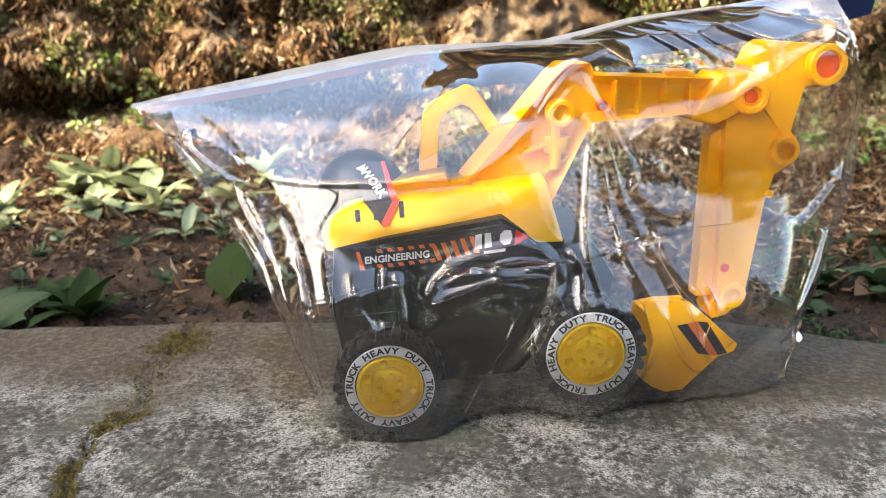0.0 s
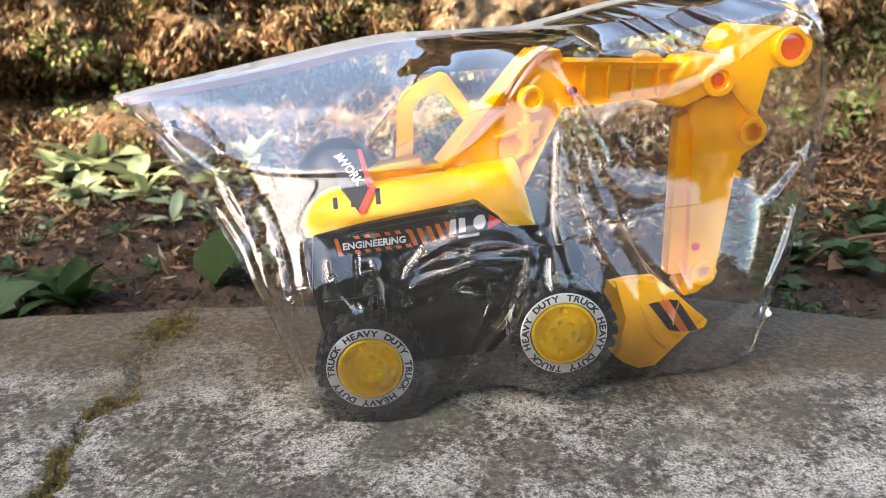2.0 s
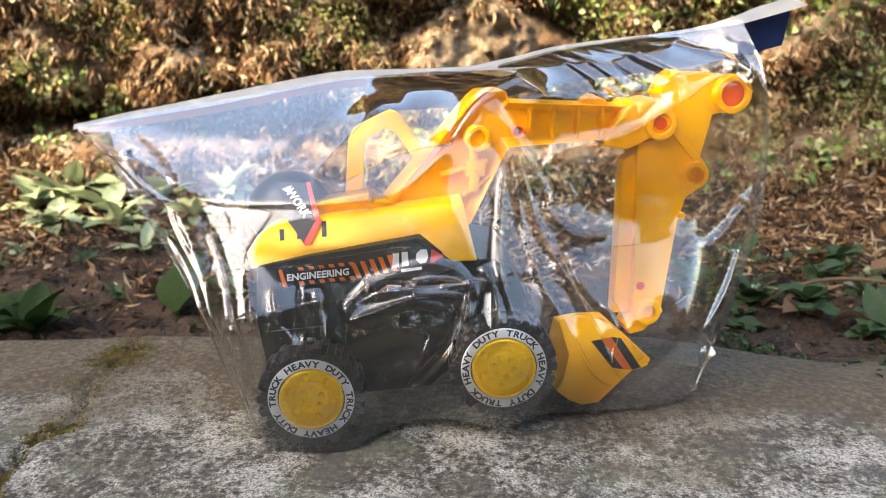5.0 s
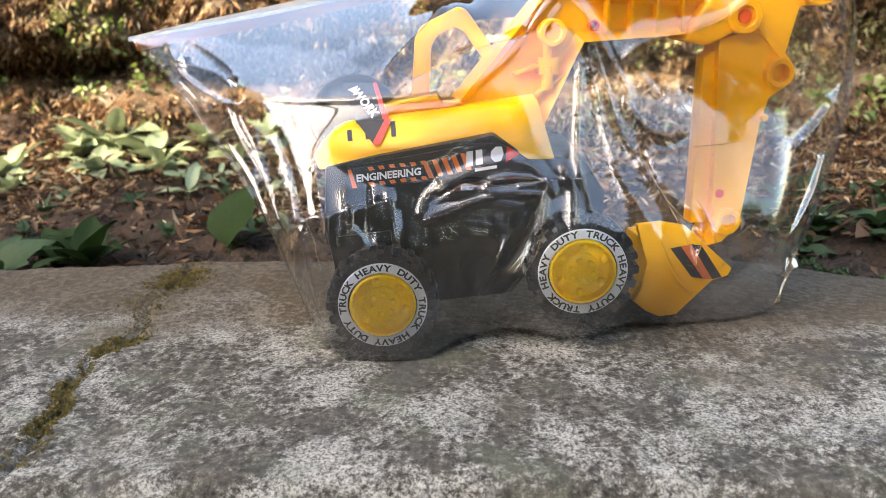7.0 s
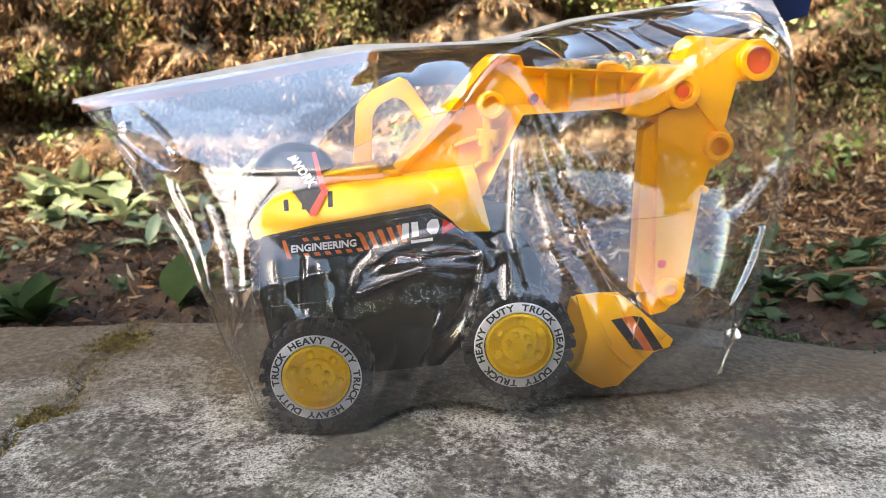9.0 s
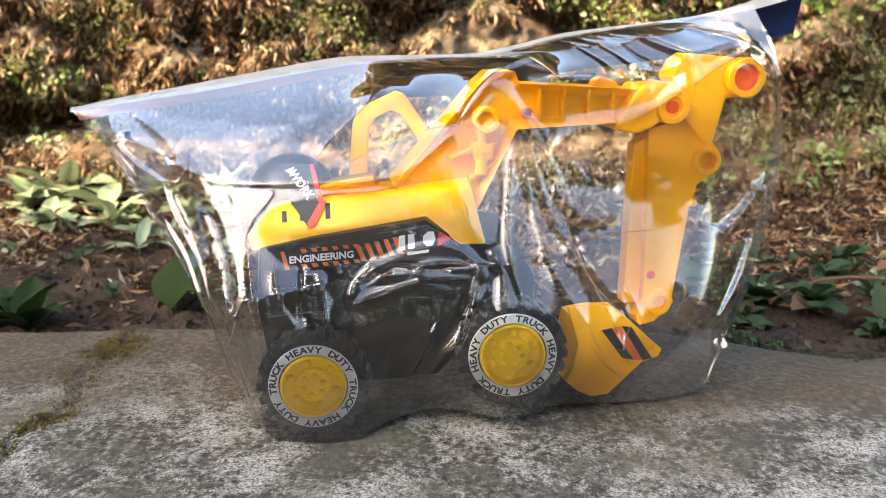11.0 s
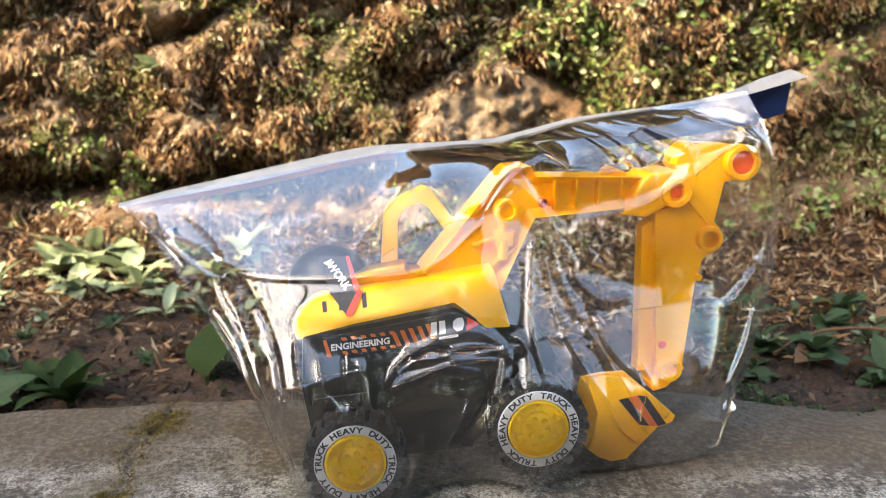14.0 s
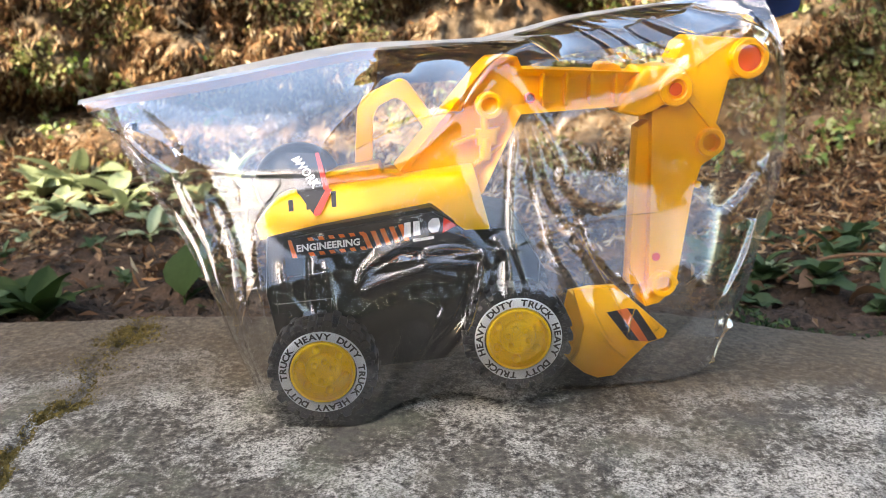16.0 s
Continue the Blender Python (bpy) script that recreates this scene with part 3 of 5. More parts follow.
# crumbs, bits of leaf and twigs on the soil
rs = np.random.RandomState(21)
sn = 16000
sx, sy = rs.uniform(-0.95, 1.0, sn), rs.uniform(0.545, 1.13, sn)
sp = np.stack([sx, sy, soil_top(sx, sy) + 0.001], 1)
size = 0.0011 + 0.0055 * rs.rand(sn) ** 5
v = np.concatenate([(sp[:, None] + size[:, None, None] * (unit(rs.normal(size=(sn * 5, 3))).reshape(sn, 5, 3)))]).reshape(-1, 3)
k = np.arange(sn) * 5
f = np.concatenate([np.stack([k + a, k + b, k + c], 1) for a, b, c in ((0, 1, 2), (0, 2, 3), (0, 3, 1), (4, 2, 1), (4, 3, 2), (4, 1, 3))])
tagged(data_part("soil_crumbs", v.tolist(), f.tolist(), CRUMB), "loose brown crumbs and grit on the soil", "grit", kind="stuff")
ln = 9000
lx, ly = rs.uniform(-0.9, 1.0, ln), 0.56 + 0.56 * rs.rand(ln) ** 0.55
lp = np.stack([lx, ly, soil_top(lx, ly) + 0.003 + 0.006 * rs.rand(ln)], 1)
lw = unit(np.stack([rs.normal(size=ln), rs.normal(size=ln), rs.normal(0, 0.4, ln)], 1))
v, f = leaf_blades(lp, lw, unit(rs.normal(0, 0.3, (ln, 3)) + [0, 0, 1]), 0.004 + 0.026 * rs.rand(ln) ** 3, rs.uniform(0.0006, 0.0040, ln), 0.15)
tagged(data_part("leaf_litter", v.tolist(), f.tolist(), DRYLEAF), "dry brown leaf scraps and stalks on the soil", "leaf litter", kind="stuff")

# matted dry roots and stalks that run from the wall's foot over the bed
rn = 26000
rx, ry = rs.uniform(-0.9, 1.0, rn), 0.66 + 0.47 * rs.rand(rn) ** 0.6
keep = fbm(rx * 9 + 70, ry * 9, 3) + 0.22 * (rx > 0.2) + 0.10 * (ry > 0.86) + 0.4 * (ry - 0.9) > 0.02
rx, ry = rx[keep], ry[keep]
rn = len(rx)
rp = np.stack([rx, ry, soil_top(rx, ry) + 0.012 * rs.rand(rn) ** 2], 1)
rw = unit(np.stack([rs.normal(0, 0.8, rn), rs.normal(-0.4, 0.6, rn), rs.normal(0.15, 0.45, rn)], 1))
v, f = leaf_blades(rp, rw, unit(rs.normal(size=(rn, 3))), rs.uniform(0.006, 0.026, rn), rs.uniform(0.0004, 0.0016, rn), 0.15)
tagged(data_part("matted_roots", v.tolist(), f.tolist(), FIBRE), "matted dry brown roots and stalks over the bed", "roots", kind="stuff")

# moss in the joint of the ledge
mn = 15000
my = rs.uniform(0.27, 0.535, mn)
wide = 0.0025 + 0.013 * np.clip(fbm(my * 28, my * 0 + 1.7, 2) + 0.12, 0, 1) + 0.004 * (my > 0.43)
mx = -0.186 - 0.018 * fbm(my * 22, 0 * my + 9, 4) + rs.normal(0, 1, mn) * wide
tuft = ((my > 0.475) & (my < 0.51)) | (np.abs(my - 0.386) < 0.011) | ((my > 0.295) & (my < 0.345)) | (rs.rand(mn) < 0.12)
mx, my = mx[tuft], my[tuft]
mn = len(mx)
mp = np.stack([mx, my, slab_top(mx, my)], 1)
mw = unit(np.stack([rs.normal(0, 0.8, mn), rs.normal(0, 0.8, mn), rs.uniform(0.2, 1, mn)], 1))
v, f = leaf_blades(mp, mw, unit(rs.normal(size=(mn, 3))), rs.uniform(0.0008, 0.0022, mn), rs.uniform(0.0004, 0.0009, mn), 0.2)
tagged(data_part("joint_moss", v.tolist(), f.tolist(), JOINT_MOSS), "brown-green moss filling the ledge's cracked joint", "moss", kind="stuff")
en = 2400
ex = rs.uniform(0.2, 0.95, en)
ey = 0.556 + 0.02 * rs.normal(size=en) - 0.02 * (ex > 0.33) * rs.rand(en)
ep = np.stack([ex, ey, np.maximum(np.where(ey < 0.548, slab_top(ex, ey), soil_top(ex, ey)), -0.05)], 1)
keep = fbm(ex * 14, ey * 14, 3) + 0.05 > 0
ep = ep[keep]
en = len(ep)
v, f = leaf_blades(ep, unit(np.stack([rs.normal(0, 0.8, en), rs.normal(-0.2, 0.8, en), rs.uniform(0.1, 1, en)], 1)), unit(rs.normal(size=(en, 3))),
                   rs.uniform(0.003, 0.008, en), rs.uniform(0.001, 0.003, en), 0.2)
tagged(data_part("edge_moss", v.tolist(), f.tolist(), LEAF), "low green moss creeping over the ledge's rim", "moss", kind="stuff")


# ---- plants ----
def leaf(length, width, droop, fold=0.2, kind="lance"):
    """One leaf along +y, its stalk at the origin; millimetres."""
    b = bmesh.new()
    rows = []
    for k in range(9):
        t = k / 8
        w = width * (math.sin(math.pi * t**0.8) ** 0.8 if kind == "lance" else math.sqrt(max(0, 1 - (2 * t - 1.05) ** 2 / 1.1)) * min(1, 6 * t)) / 2
        if k == 8:
            w = 0.05
        y, z = length * t * math.cos(droop * t), -length * t * math.sin(droop * t) * 0.6
        wave = 0.05 * width * math.sin(9 * t + length)
        rows.append([b.verts.new((s * w * MM, y * MM, (z + abs(s) * w * fold + wave * s) * MM)) for s in (-1, -0.5, 0, 0.5, 1)])
    for p, q in zip(rows, rows[1:]):
        for c in range(4):
            b.faces.new((p[c], p[c + 1], q[c + 1], q[c]))
    return b


def plant(name, x, y, label, leaves, mat, seed, z=None):
    """A rosette: a short stem and leaves (turn, rise, length, width, kind), each a part."""
    r = random.Random(seed)
    z0 = float(soil_top(np.array([x]), np.array([y]))[0]) if z is None else z
    p = base(name, pose(x, y, z0 - 0.003), label, "plant")
    flock = {"leafy_weed": "weeds by the wall", "rosette_weed": "rosettes at the ledge", "ground_ivy": "weeds beside the ledge", "wall_plant": "plants on the wall", "small_weed": "tiny weeds on the bed", "grass_tuft": "grass tufts in the wall"}
    if name in flock:
        tagged(p, label, "plant", flock[name])
    part("stem", spin([(0, -4), (1.8, -4), (1.5, 6), (0, 14)], 8), mat, p).matrix_basis = pose(0, 0, 0, 90)
    for turn, rise, length, width, kind in leaves:
        ob = part("leaf", leaf(length, width, r.uniform(0.3, 0.9), r.uniform(0.1, 0.45), kind), mat, p, smooth=60)
        ob.matrix_basis = pose(0, 0, 0.006 + r.uniform(0, 0.006), 0, 0, turn) @ pose(0, 0, 0, rise, r.uniform(-20, 20), 0)
    return p


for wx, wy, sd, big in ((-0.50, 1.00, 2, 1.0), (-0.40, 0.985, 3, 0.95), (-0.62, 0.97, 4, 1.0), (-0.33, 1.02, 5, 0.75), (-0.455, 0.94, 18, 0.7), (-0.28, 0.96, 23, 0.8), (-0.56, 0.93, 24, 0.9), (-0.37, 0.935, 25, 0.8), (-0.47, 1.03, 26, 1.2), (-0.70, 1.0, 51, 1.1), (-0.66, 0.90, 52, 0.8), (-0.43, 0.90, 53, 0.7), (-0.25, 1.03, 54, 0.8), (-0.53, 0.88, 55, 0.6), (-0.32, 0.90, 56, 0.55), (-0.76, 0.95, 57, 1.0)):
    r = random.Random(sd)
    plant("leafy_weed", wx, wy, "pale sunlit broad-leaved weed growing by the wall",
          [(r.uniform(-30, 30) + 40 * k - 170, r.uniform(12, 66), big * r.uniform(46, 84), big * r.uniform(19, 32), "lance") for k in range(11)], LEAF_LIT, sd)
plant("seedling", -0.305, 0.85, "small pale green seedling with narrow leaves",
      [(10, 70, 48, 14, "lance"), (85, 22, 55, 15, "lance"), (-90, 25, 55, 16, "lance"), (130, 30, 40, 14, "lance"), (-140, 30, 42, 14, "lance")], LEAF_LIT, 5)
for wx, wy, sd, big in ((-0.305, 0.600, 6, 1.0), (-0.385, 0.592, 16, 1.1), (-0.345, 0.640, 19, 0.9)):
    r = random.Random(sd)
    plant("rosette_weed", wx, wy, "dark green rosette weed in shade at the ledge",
          [(r.uniform(-25, 25) + 45 * k, r.uniform(25, 68), big * r.uniform(44, 66), big * r.uniform(22, 30), "lance") for k in range(9)], LEAF_SHADED if sd != 16 else LEAF, sd)
plant("single_leaf", -0.190, 0.622, "one large round dark green leaf on a thin stalk", [(-28, 62, 70, 56, "round"), (-120, 6, 70, 3.5, "lance"), (-60, 30, 40, 20, "lance")], LEAF_SHADED, 7)
for k, (px_, py_, sd) in enumerate(((0.325, 0.68, 8), (0.36, 0.635, 9), (0.40, 0.70, 10), (0.44, 0.635, 12), (0.50, 0.70, 13), (0.55, 0.65, 14), (0.35, 0.76, 15), (0.45, 0.77, 17), (0.30, 0.63, 61), (0.41, 0.60, 62), (0.48, 0.665, 63), (0.54, 0.75, 64), (0.60, 0.70, 65), (0.29, 0.72, 66))):
    r = random.Random(sd)
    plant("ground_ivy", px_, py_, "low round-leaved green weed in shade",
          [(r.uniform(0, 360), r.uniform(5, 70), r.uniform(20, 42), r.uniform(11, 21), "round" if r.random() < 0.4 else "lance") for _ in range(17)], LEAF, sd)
for k, (px_, pz_, sd) in enumerate(((-0.335, 0.085, 31), (-0.30, 0.06, 32), (0.30, 0.30, 33), (0.62, 0.12, 34), (-0.16, 0.245, 35), (-0.37, 0.235, 36))):
    r = random.Random(sd)
    wy = float(wall_y(np.array([px_]), np.array([pz_]))[0])
    # all but the first two wear the sunlit leaf colour
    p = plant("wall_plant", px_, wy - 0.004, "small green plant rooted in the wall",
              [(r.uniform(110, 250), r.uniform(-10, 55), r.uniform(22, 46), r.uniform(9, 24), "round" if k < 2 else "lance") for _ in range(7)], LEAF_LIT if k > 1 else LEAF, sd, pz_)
# tiny weeds across the bed, and a tuft of grass in the wall
for k in range(70):
    r = random.Random(200 + k)
    wx = r.uniform(0.28, 0.72) if k % 2 else r.uniform(-0.62, -0.08)
    wy = r.uniform(0.57, 0.80) if wx > 0 else r.uniform(0.66, 1.02)
    # weeds past the shade line, and each fifth one, get the sunlit leaf colour
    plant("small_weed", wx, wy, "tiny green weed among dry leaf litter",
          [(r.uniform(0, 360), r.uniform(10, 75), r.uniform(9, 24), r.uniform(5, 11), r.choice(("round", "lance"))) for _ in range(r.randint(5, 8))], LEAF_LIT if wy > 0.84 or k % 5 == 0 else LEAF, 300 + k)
for gx, gz, sd in ((-0.62, 0.105, 41), (-0.66, 0.09, 42), (0.52, 0.20, 43)):
    r = random.Random(sd)
    plant("grass_tuft", gx, float(wall_y(np.array([gx]), np.array([gz]))[0]) - 0.006, "fresh green grass tuft rooted in the wall",
          [(r.uniform(90, 270), r.uniform(30, 85), r.uniform(26, 50), r.uniform(2.5, 4.5), "lance") for _ in range(16)], SPRIG, sd, gz)
for lx_, ly_, turn, long_ in ((0.33, 0.612, -62, 78), (0.40, 0.60, 40, 52), (-0.22, 0.70, 75, 60), (0.50, 0.74, 100, 60), (-0.14, 0.78, 30, 44)):
    dry = part("dry_leaf", leaf(long_, long_ * 0.36, 1.1, 0.7), DRYLEAF, smooth=60)
    dry.matrix_world = pose(lx_, ly_, float(soil_top(np.array([lx_]), np.array([ly_]))[0]) + 0.014, 8, 12, turn)
    tagged(dry, "curled grey-brown dead leaf lying on the soil", "dead leaf", "dead leaves on the bed")
# a bent dry twig on the soil
tw = bmesh.new()
pts = [Vector((0.33 + 0.22 * t, 0.655 - 0.03 * t + 0.02 * math.sin(7 * t), -0.028 + 0.025 * math.sin(3.1 * t))) for t in np.linspace(0, 1, 14)]
rings = []
for k, c in enumerate(pts):
    rr = 0.0022 * (1 - 0.5 * k / 13)
    rings.append([tw.verts.new(c + Vector((0, rr * math.cos(a), rr * math.sin(a)))) for a in (0, 1.26, 2.51, 3.77, 5.03)])
for p, q in zip(rings, rings[1:]):
    for a in range(5):
        tw.faces.new((p[a], p[(a + 1) % 5], q[(a + 1) % 5], q[a]))
tagged(part("twig", tw, DRYLEAF, smooth=80), "bent dry grey twig lying among the weeds", "twig")

# ---- the toy digger ----
# the bucket props the toy's rear wheels up off the ledge
STAND = Matrix.Translation((-0.0272, 0.368, 0.0307)) @ Matrix.Rotation(radians(3.5), 4, "Z") @ Matrix.Rotation(radians(-7.8), 4, "Y") @ Matrix.Translation((0, 0, -0.0295))
digger = base("toy_digger", STAND, "yellow and black plastic toy backhoe digger inside a clear bag", "toy digger")

hood_poly = [(-24, 103.5), (8, 105.3), (48, 108.8), (69, 109.6), (78, 104), (87, 96.5), (101, 95.3), (92.5, 129.5), (52, 128.5), (14, 127), (-8, 126), (-14, 123.5), (-26, 112)]
hb = prism(hood_poly, 10, 86, 0, 1)
tops = [e for e in hb.edges if all(v.co.z > 0.1225 for v in e.verts) and abs(e.verts[0].co.y - e.verts[1].co.y) < 1e-5]
bmesh.ops.bevel(hb, geom=tops, offset=0.0045, segments=3, profile=0.5, affect="EDGES", clamp_overlap=True)
bmesh.ops.bevel(hb, geom=[e for e in hb.edges if e.calc_face_angle(0) > 0.5], offset=0.0011, segments=2, profile=0.6, affect="EDGES", clamp_overlap=True)
hood = part("hood", hb, HOOD, digger, smooth=35)
dk = prism([(10, 126), (54, 126), (54, 131), (43, 131.4), (41, 135.5), (12, 133)], 36, 62, 0.9)
dome = bmesh.new()
bmesh.ops.create_uvsphere(dome, u_segments=40, v_segments=20, radius=1.0)
bmesh.ops.transform(dome, matrix=Matrix.Translation((-0.0015, 0.068, 0.1190)) @ Matrix.Diagonal((0.0249, 0.024, 0.0232, 1)), verts=dome.verts)
part("engine_dome", dome, BLACK, digger, "glossy black rounded engine cover", 60)
part("cab_floor", dk, HOOD, hood, smooth=35)
gr = bmesh.new()
for x in (-7.5, 2.0, 15.5):
    block(x, x + 2.6, 9.75, 11, 117, 125.3 if x > 10 else 123, 0.2, gr)
part("vent_slot", gr, INK, hood, "black printed vent slots")

ch = prism([(-21, 104), (-24, 72), (-20, 44), (-12, 30), (24, 30), (34, 22), (78, 22), (88, 34), (127, 40), (129, 74), (118, 92), (100, 97), (87, 98), (69, 111), (8, 107)], 12, 84, 1.2)
for x0, x1, z0, z1 in ((-18, 12, 60, 66),):
    block(x0, x1, 10.6, 14, z0, z1, 0.6, ch)
part("chassis", ch, BLACK, digger, smooth=35)
part("front_axle", spin([(0, 14), (5, 14), (5, 84), (0, 84)], 16, None, (0.5, 29.5)), BLACK, digger)
part("rear_axle", spin([(0, 14), (5, 14), (5, 84), (0, 84)], 16, None, (106, 29.5)), BLACK, digger)


def wheel(name, r, width, parent, phase):
    """A chunky wheel about its own centre, outer face at y = 0; r in millimetres."""
    w = base(name, pose(0, 0, 0), "", "")
    w.parent = parent
    ri = r * 0.79
    tyre = spin([(ri * 0.80, 1.5), (ri, 0.3), (ri + 0.4, 0.0), (r - 3.2, 0.6), (r - 1.9, 2.4), (r - 1.6, width / 2), (r - 1.9, width - 2.4), (r - 3.2, width - 0.6), (ri * 0.8, width), (ri * 0.80, 1.5)], 64)
    lugs = 22
    for k in range(lugs):
        a = 2 * math.pi * k / lugs
        b = prism([(-2.6, r - 5.6), (2.6, r - 5.6), (2.3, r - 0.4), (1.4, r), (-1.4, r), (-2.3, r - 0.4)], 0.4, width * 0.56, 0.35, 1)
        c = prism([(-2.6, r - 4.0), (2.6, r - 4.0), (2.3, r - 0.4), (1.4, r), (-1.4, r), (-2.3, r - 0.4)], width * 0.46, width - 0.4, 0.35, 1)
        add(tyre, b, Matrix.Rotation(a, 4, "Y"))
        add(tyre, c, Matrix.Rotation(a + math.pi / lugs, 4, "Y"))
    for k in range(lugs * 2):
        rib_ = prism([(-0.7, ri + 0.9), (0.7, ri + 0.9), (0.9, r - 3.0), (-0.9, r - 3.0)], -0.35, 1.6, 0.2, 1)
        add(tyre, rib_, Matrix.Rotation(math.pi * k / lugs, 4, "Y"))
    part("tyre", tyre, RUBBER, w, "black lugged tyre", 30)
    part("ring", spin([(ri * 0.78, 1.2), (ri * 0.78, -0.45), (ri * 0.80, -0.6), (ri * 0.985, -0.6), (ri, -0.35), (ri, 1.2)], 64), RING, w, "grey-white printed ring", 30)
    h = ri * 0.745
    rim = spin([(h * 1.0, 2.2), (h * 1.0, -0.9), (h * 0.97, -1.3), (h * 0.92, -0.9), (h * 0.89, 2.4), (h * 0.85, 3.4), (h * 0.56, 3.4), (h * 0.53, 1.6), (h * 0.49, 1.1), (0, 1.1)], 56)
    for k in range(6):
        a = 2 * math.pi * k / 6 + phase
        spin([(2.2, 3.6), (2.1, 1.2), (1.6, 0.2), (0.8, -0.2), (0, -0.3)], 14, rim, (h * 0.705 * math.cos(a), h * 0.705 * math.sin(a)))
    for k in range(6):
        a = 2 * math.pi * k / 6 + phase * 2
        spin([(1.7, 1.4), (1.6, -0.4), (1.2, -1.2), (0.6, -1.5), (0, -1.6)], 14, rim, (h * 0.33 * math.cos(a), h * 0.33 * math.sin(a)))
    part("rim", rim, RIM, w, "yellow studded rim", 50)
    text = bmesh.new()
    words = "HEAVY DUTY TRUCK HEAVY DUTY TRUCK "
    for k, c in enumerate(words):
        if c != " ":
            a = phase + 2 * math.pi * k / len(words)
            letters(c, ri * 0.208, text, Matrix.Rotation(a, 4, "Y") @ pose(0, -0.00067, ri * 0.887 * MM) @ Matrix.Diagonal((1.18, 1, 1.0, 1)))
    part("lettering", text, INK, w, "black lettering around the ring")
    return w


for nm, r, x, z, ph in (("front_wheel", 29.5, 0.5, 29.5, -0.43), ("rear_wheel", 29.5, 106, 29.5, -1.76)):
    a = wheel(nm, r, 21, digger, ph)
    a.matrix_basis = pose(x * MM, 0, z * MM)
    b = copy_thing(a, pose(x * MM, 0.097, z * MM, 0, 0, 180))

part("cab_frame", prism([(40, 124), (43.5, 158), (47, 164), (52, 166.5), (70, 174), (75, 172), (99, 137), (92, 132), (73, 160), (67, 163), (57, 158.5), (53, 152), (51.5, 124)], 77, 86, 1.9), HOOD, digger, smooth=35)

# printed strip on the chassis
strip = part("side_sticker", prism([(-9, 91.5), (58, 91), (72, 88), (84, 92), (86.5, 95.5), (78, 103), (69, 108.3), (8, 104.2), (-9, 102.6)], 9.2, 12.2, 0.15, 1), INK, digger, "black printed side sticker")
t = bmesh.new()
letters("ENGINEERING", 5.3, t, pose(12.6 * MM, 0.00905, 0.0968) @ Matrix.Diagonal((1.02, 1, 1, 1)))
part("lettering", t, WHITE, strip, "white lettering")
o = bmesh.new()
for k in range(6):
    for z in (92.2, 100.4):
        x = 2.5 + 5.6 * k
        prism([(x, z), (x + 2.8, z), (x + 1.8, z + 1.9), (x - 1.0, z + 1.9)], 8.95, 9.3, 0, 1, o)
prism([(-7, 92), (-4.5, 92), (-7.2, 102), (-9, 102)], 8.95, 9.3, 0, 1, o)
for k in range(5):
    x = 34 + 5.0 * k
    prism([(x, 92.8 + 0.5 * k), (x + 2.6, 92.8 + 0.5 * k), (x - 0.6, 101.5 + 0.6 * k), (x - 3.2, 101.5 + 0.6 * k)], 8.95, 9.3, 0, 1, o)
part("warning_bar", o, PRINT_ORANGE, strip, "orange warning bars")
mk = bmesh.new()
for shape in ([(53.6, 96.6), (57.4, 96.8), (57.6, 104.7), (54.2, 104.5)], [(59.0, 96.9), (62.8, 97.2), (62.4, 104.9), (59.0, 104.8)],
              [(72.4, 97.8), (69.0, 97.4), (66.9, 100), (67.2, 103.4), (69.6, 105.4), (72.8, 105.2), (73.8, 101.4)],
              [(58.5, 93.6), (70, 94.1), (70, 95.7), (58.5, 95.2)]):
    prism(shape, 8.8, 9.1, 0, 1, mk)
part("emblem", mk, WHITE, strip, "white printed emblem")
part("arrow", prism([(74.8, 96.8), (82.5, 100.2), (75.6, 105.2)], 8.85, 9.15, 0, 1), PRINT_RED, strip, "red arrow print")

# the folded sticker on the hood's shoulder and the dome
def slope(u, k):
    """A point k millimetres up the shoulder, along a plane that leans back."""
    return Vector((u, 8.7 + 0.72 * k, 126.0 + 0.69 * k)) * MM


def sloped(points, lift=0.0):
    b = bmesh.new()
    up_ = Vector((0, -0.69, 0.72)) * MM
    low = [b.verts.new(slope(*p) + up_ * lift) for p in points]
    top = [b.verts.new(slope(*p) + up_ * (lift + 0.3)) for p in points]
    b.faces.new(top)
    for k in range(len(points)):
        n_ = (k + 1) % len(points)
        b.faces.new((low[k], low[n_], top[n_], top[k]))
    return b


st = prism([(-2, 127), (6.5, 113.5), (13.5, 127)], 8.6, 9.95, 0, 1)
add(st, sloped([(-2, 0), (12.5, 0), (7, 25), (-9.5, 27)]))
sticker = part("hood_sticker", st, INK, digger, "black folded sticker")
rd = prism([(6.5, 113.5), (9.5, 114), (16.5, 127), (13, 127), (6, 116)], 8.4, 8.58, 0, 1)
add(rd, sloped([(12, 0), (15.2, 0), (8.6, 25), (6.6, 25)], 0.3))
part("red_edge", rd, PRINT_RED, sticker, "red edge stripe")
t = bmesh.new()
letters("WORK", 6.6, t)
lt = part("lettering", t, WHITE, sticker, "white lettering")
ex_, es_ = Vector((1, 0, 0)), Vector((0, -0.72, -0.69))
run, rise_ = (0.52 * ex_ + 0.85 * es_).normalized(), (0.85 * ex_ - 0.52 * es_).normalized()
face = Vector((0, -0.69, 0.72))
lt.matrix_basis = Matrix.Translation(slope(2.6, 12.0) + face * 0.0008) @ Matrix((run, -face, rise_)).transposed().to_4x4()
part("warning_sign", sloped([(-6.5, 22), (-1.5, 24), (-2.5, 19)], 0.4), WHITE, sticker, "white warning triangle")


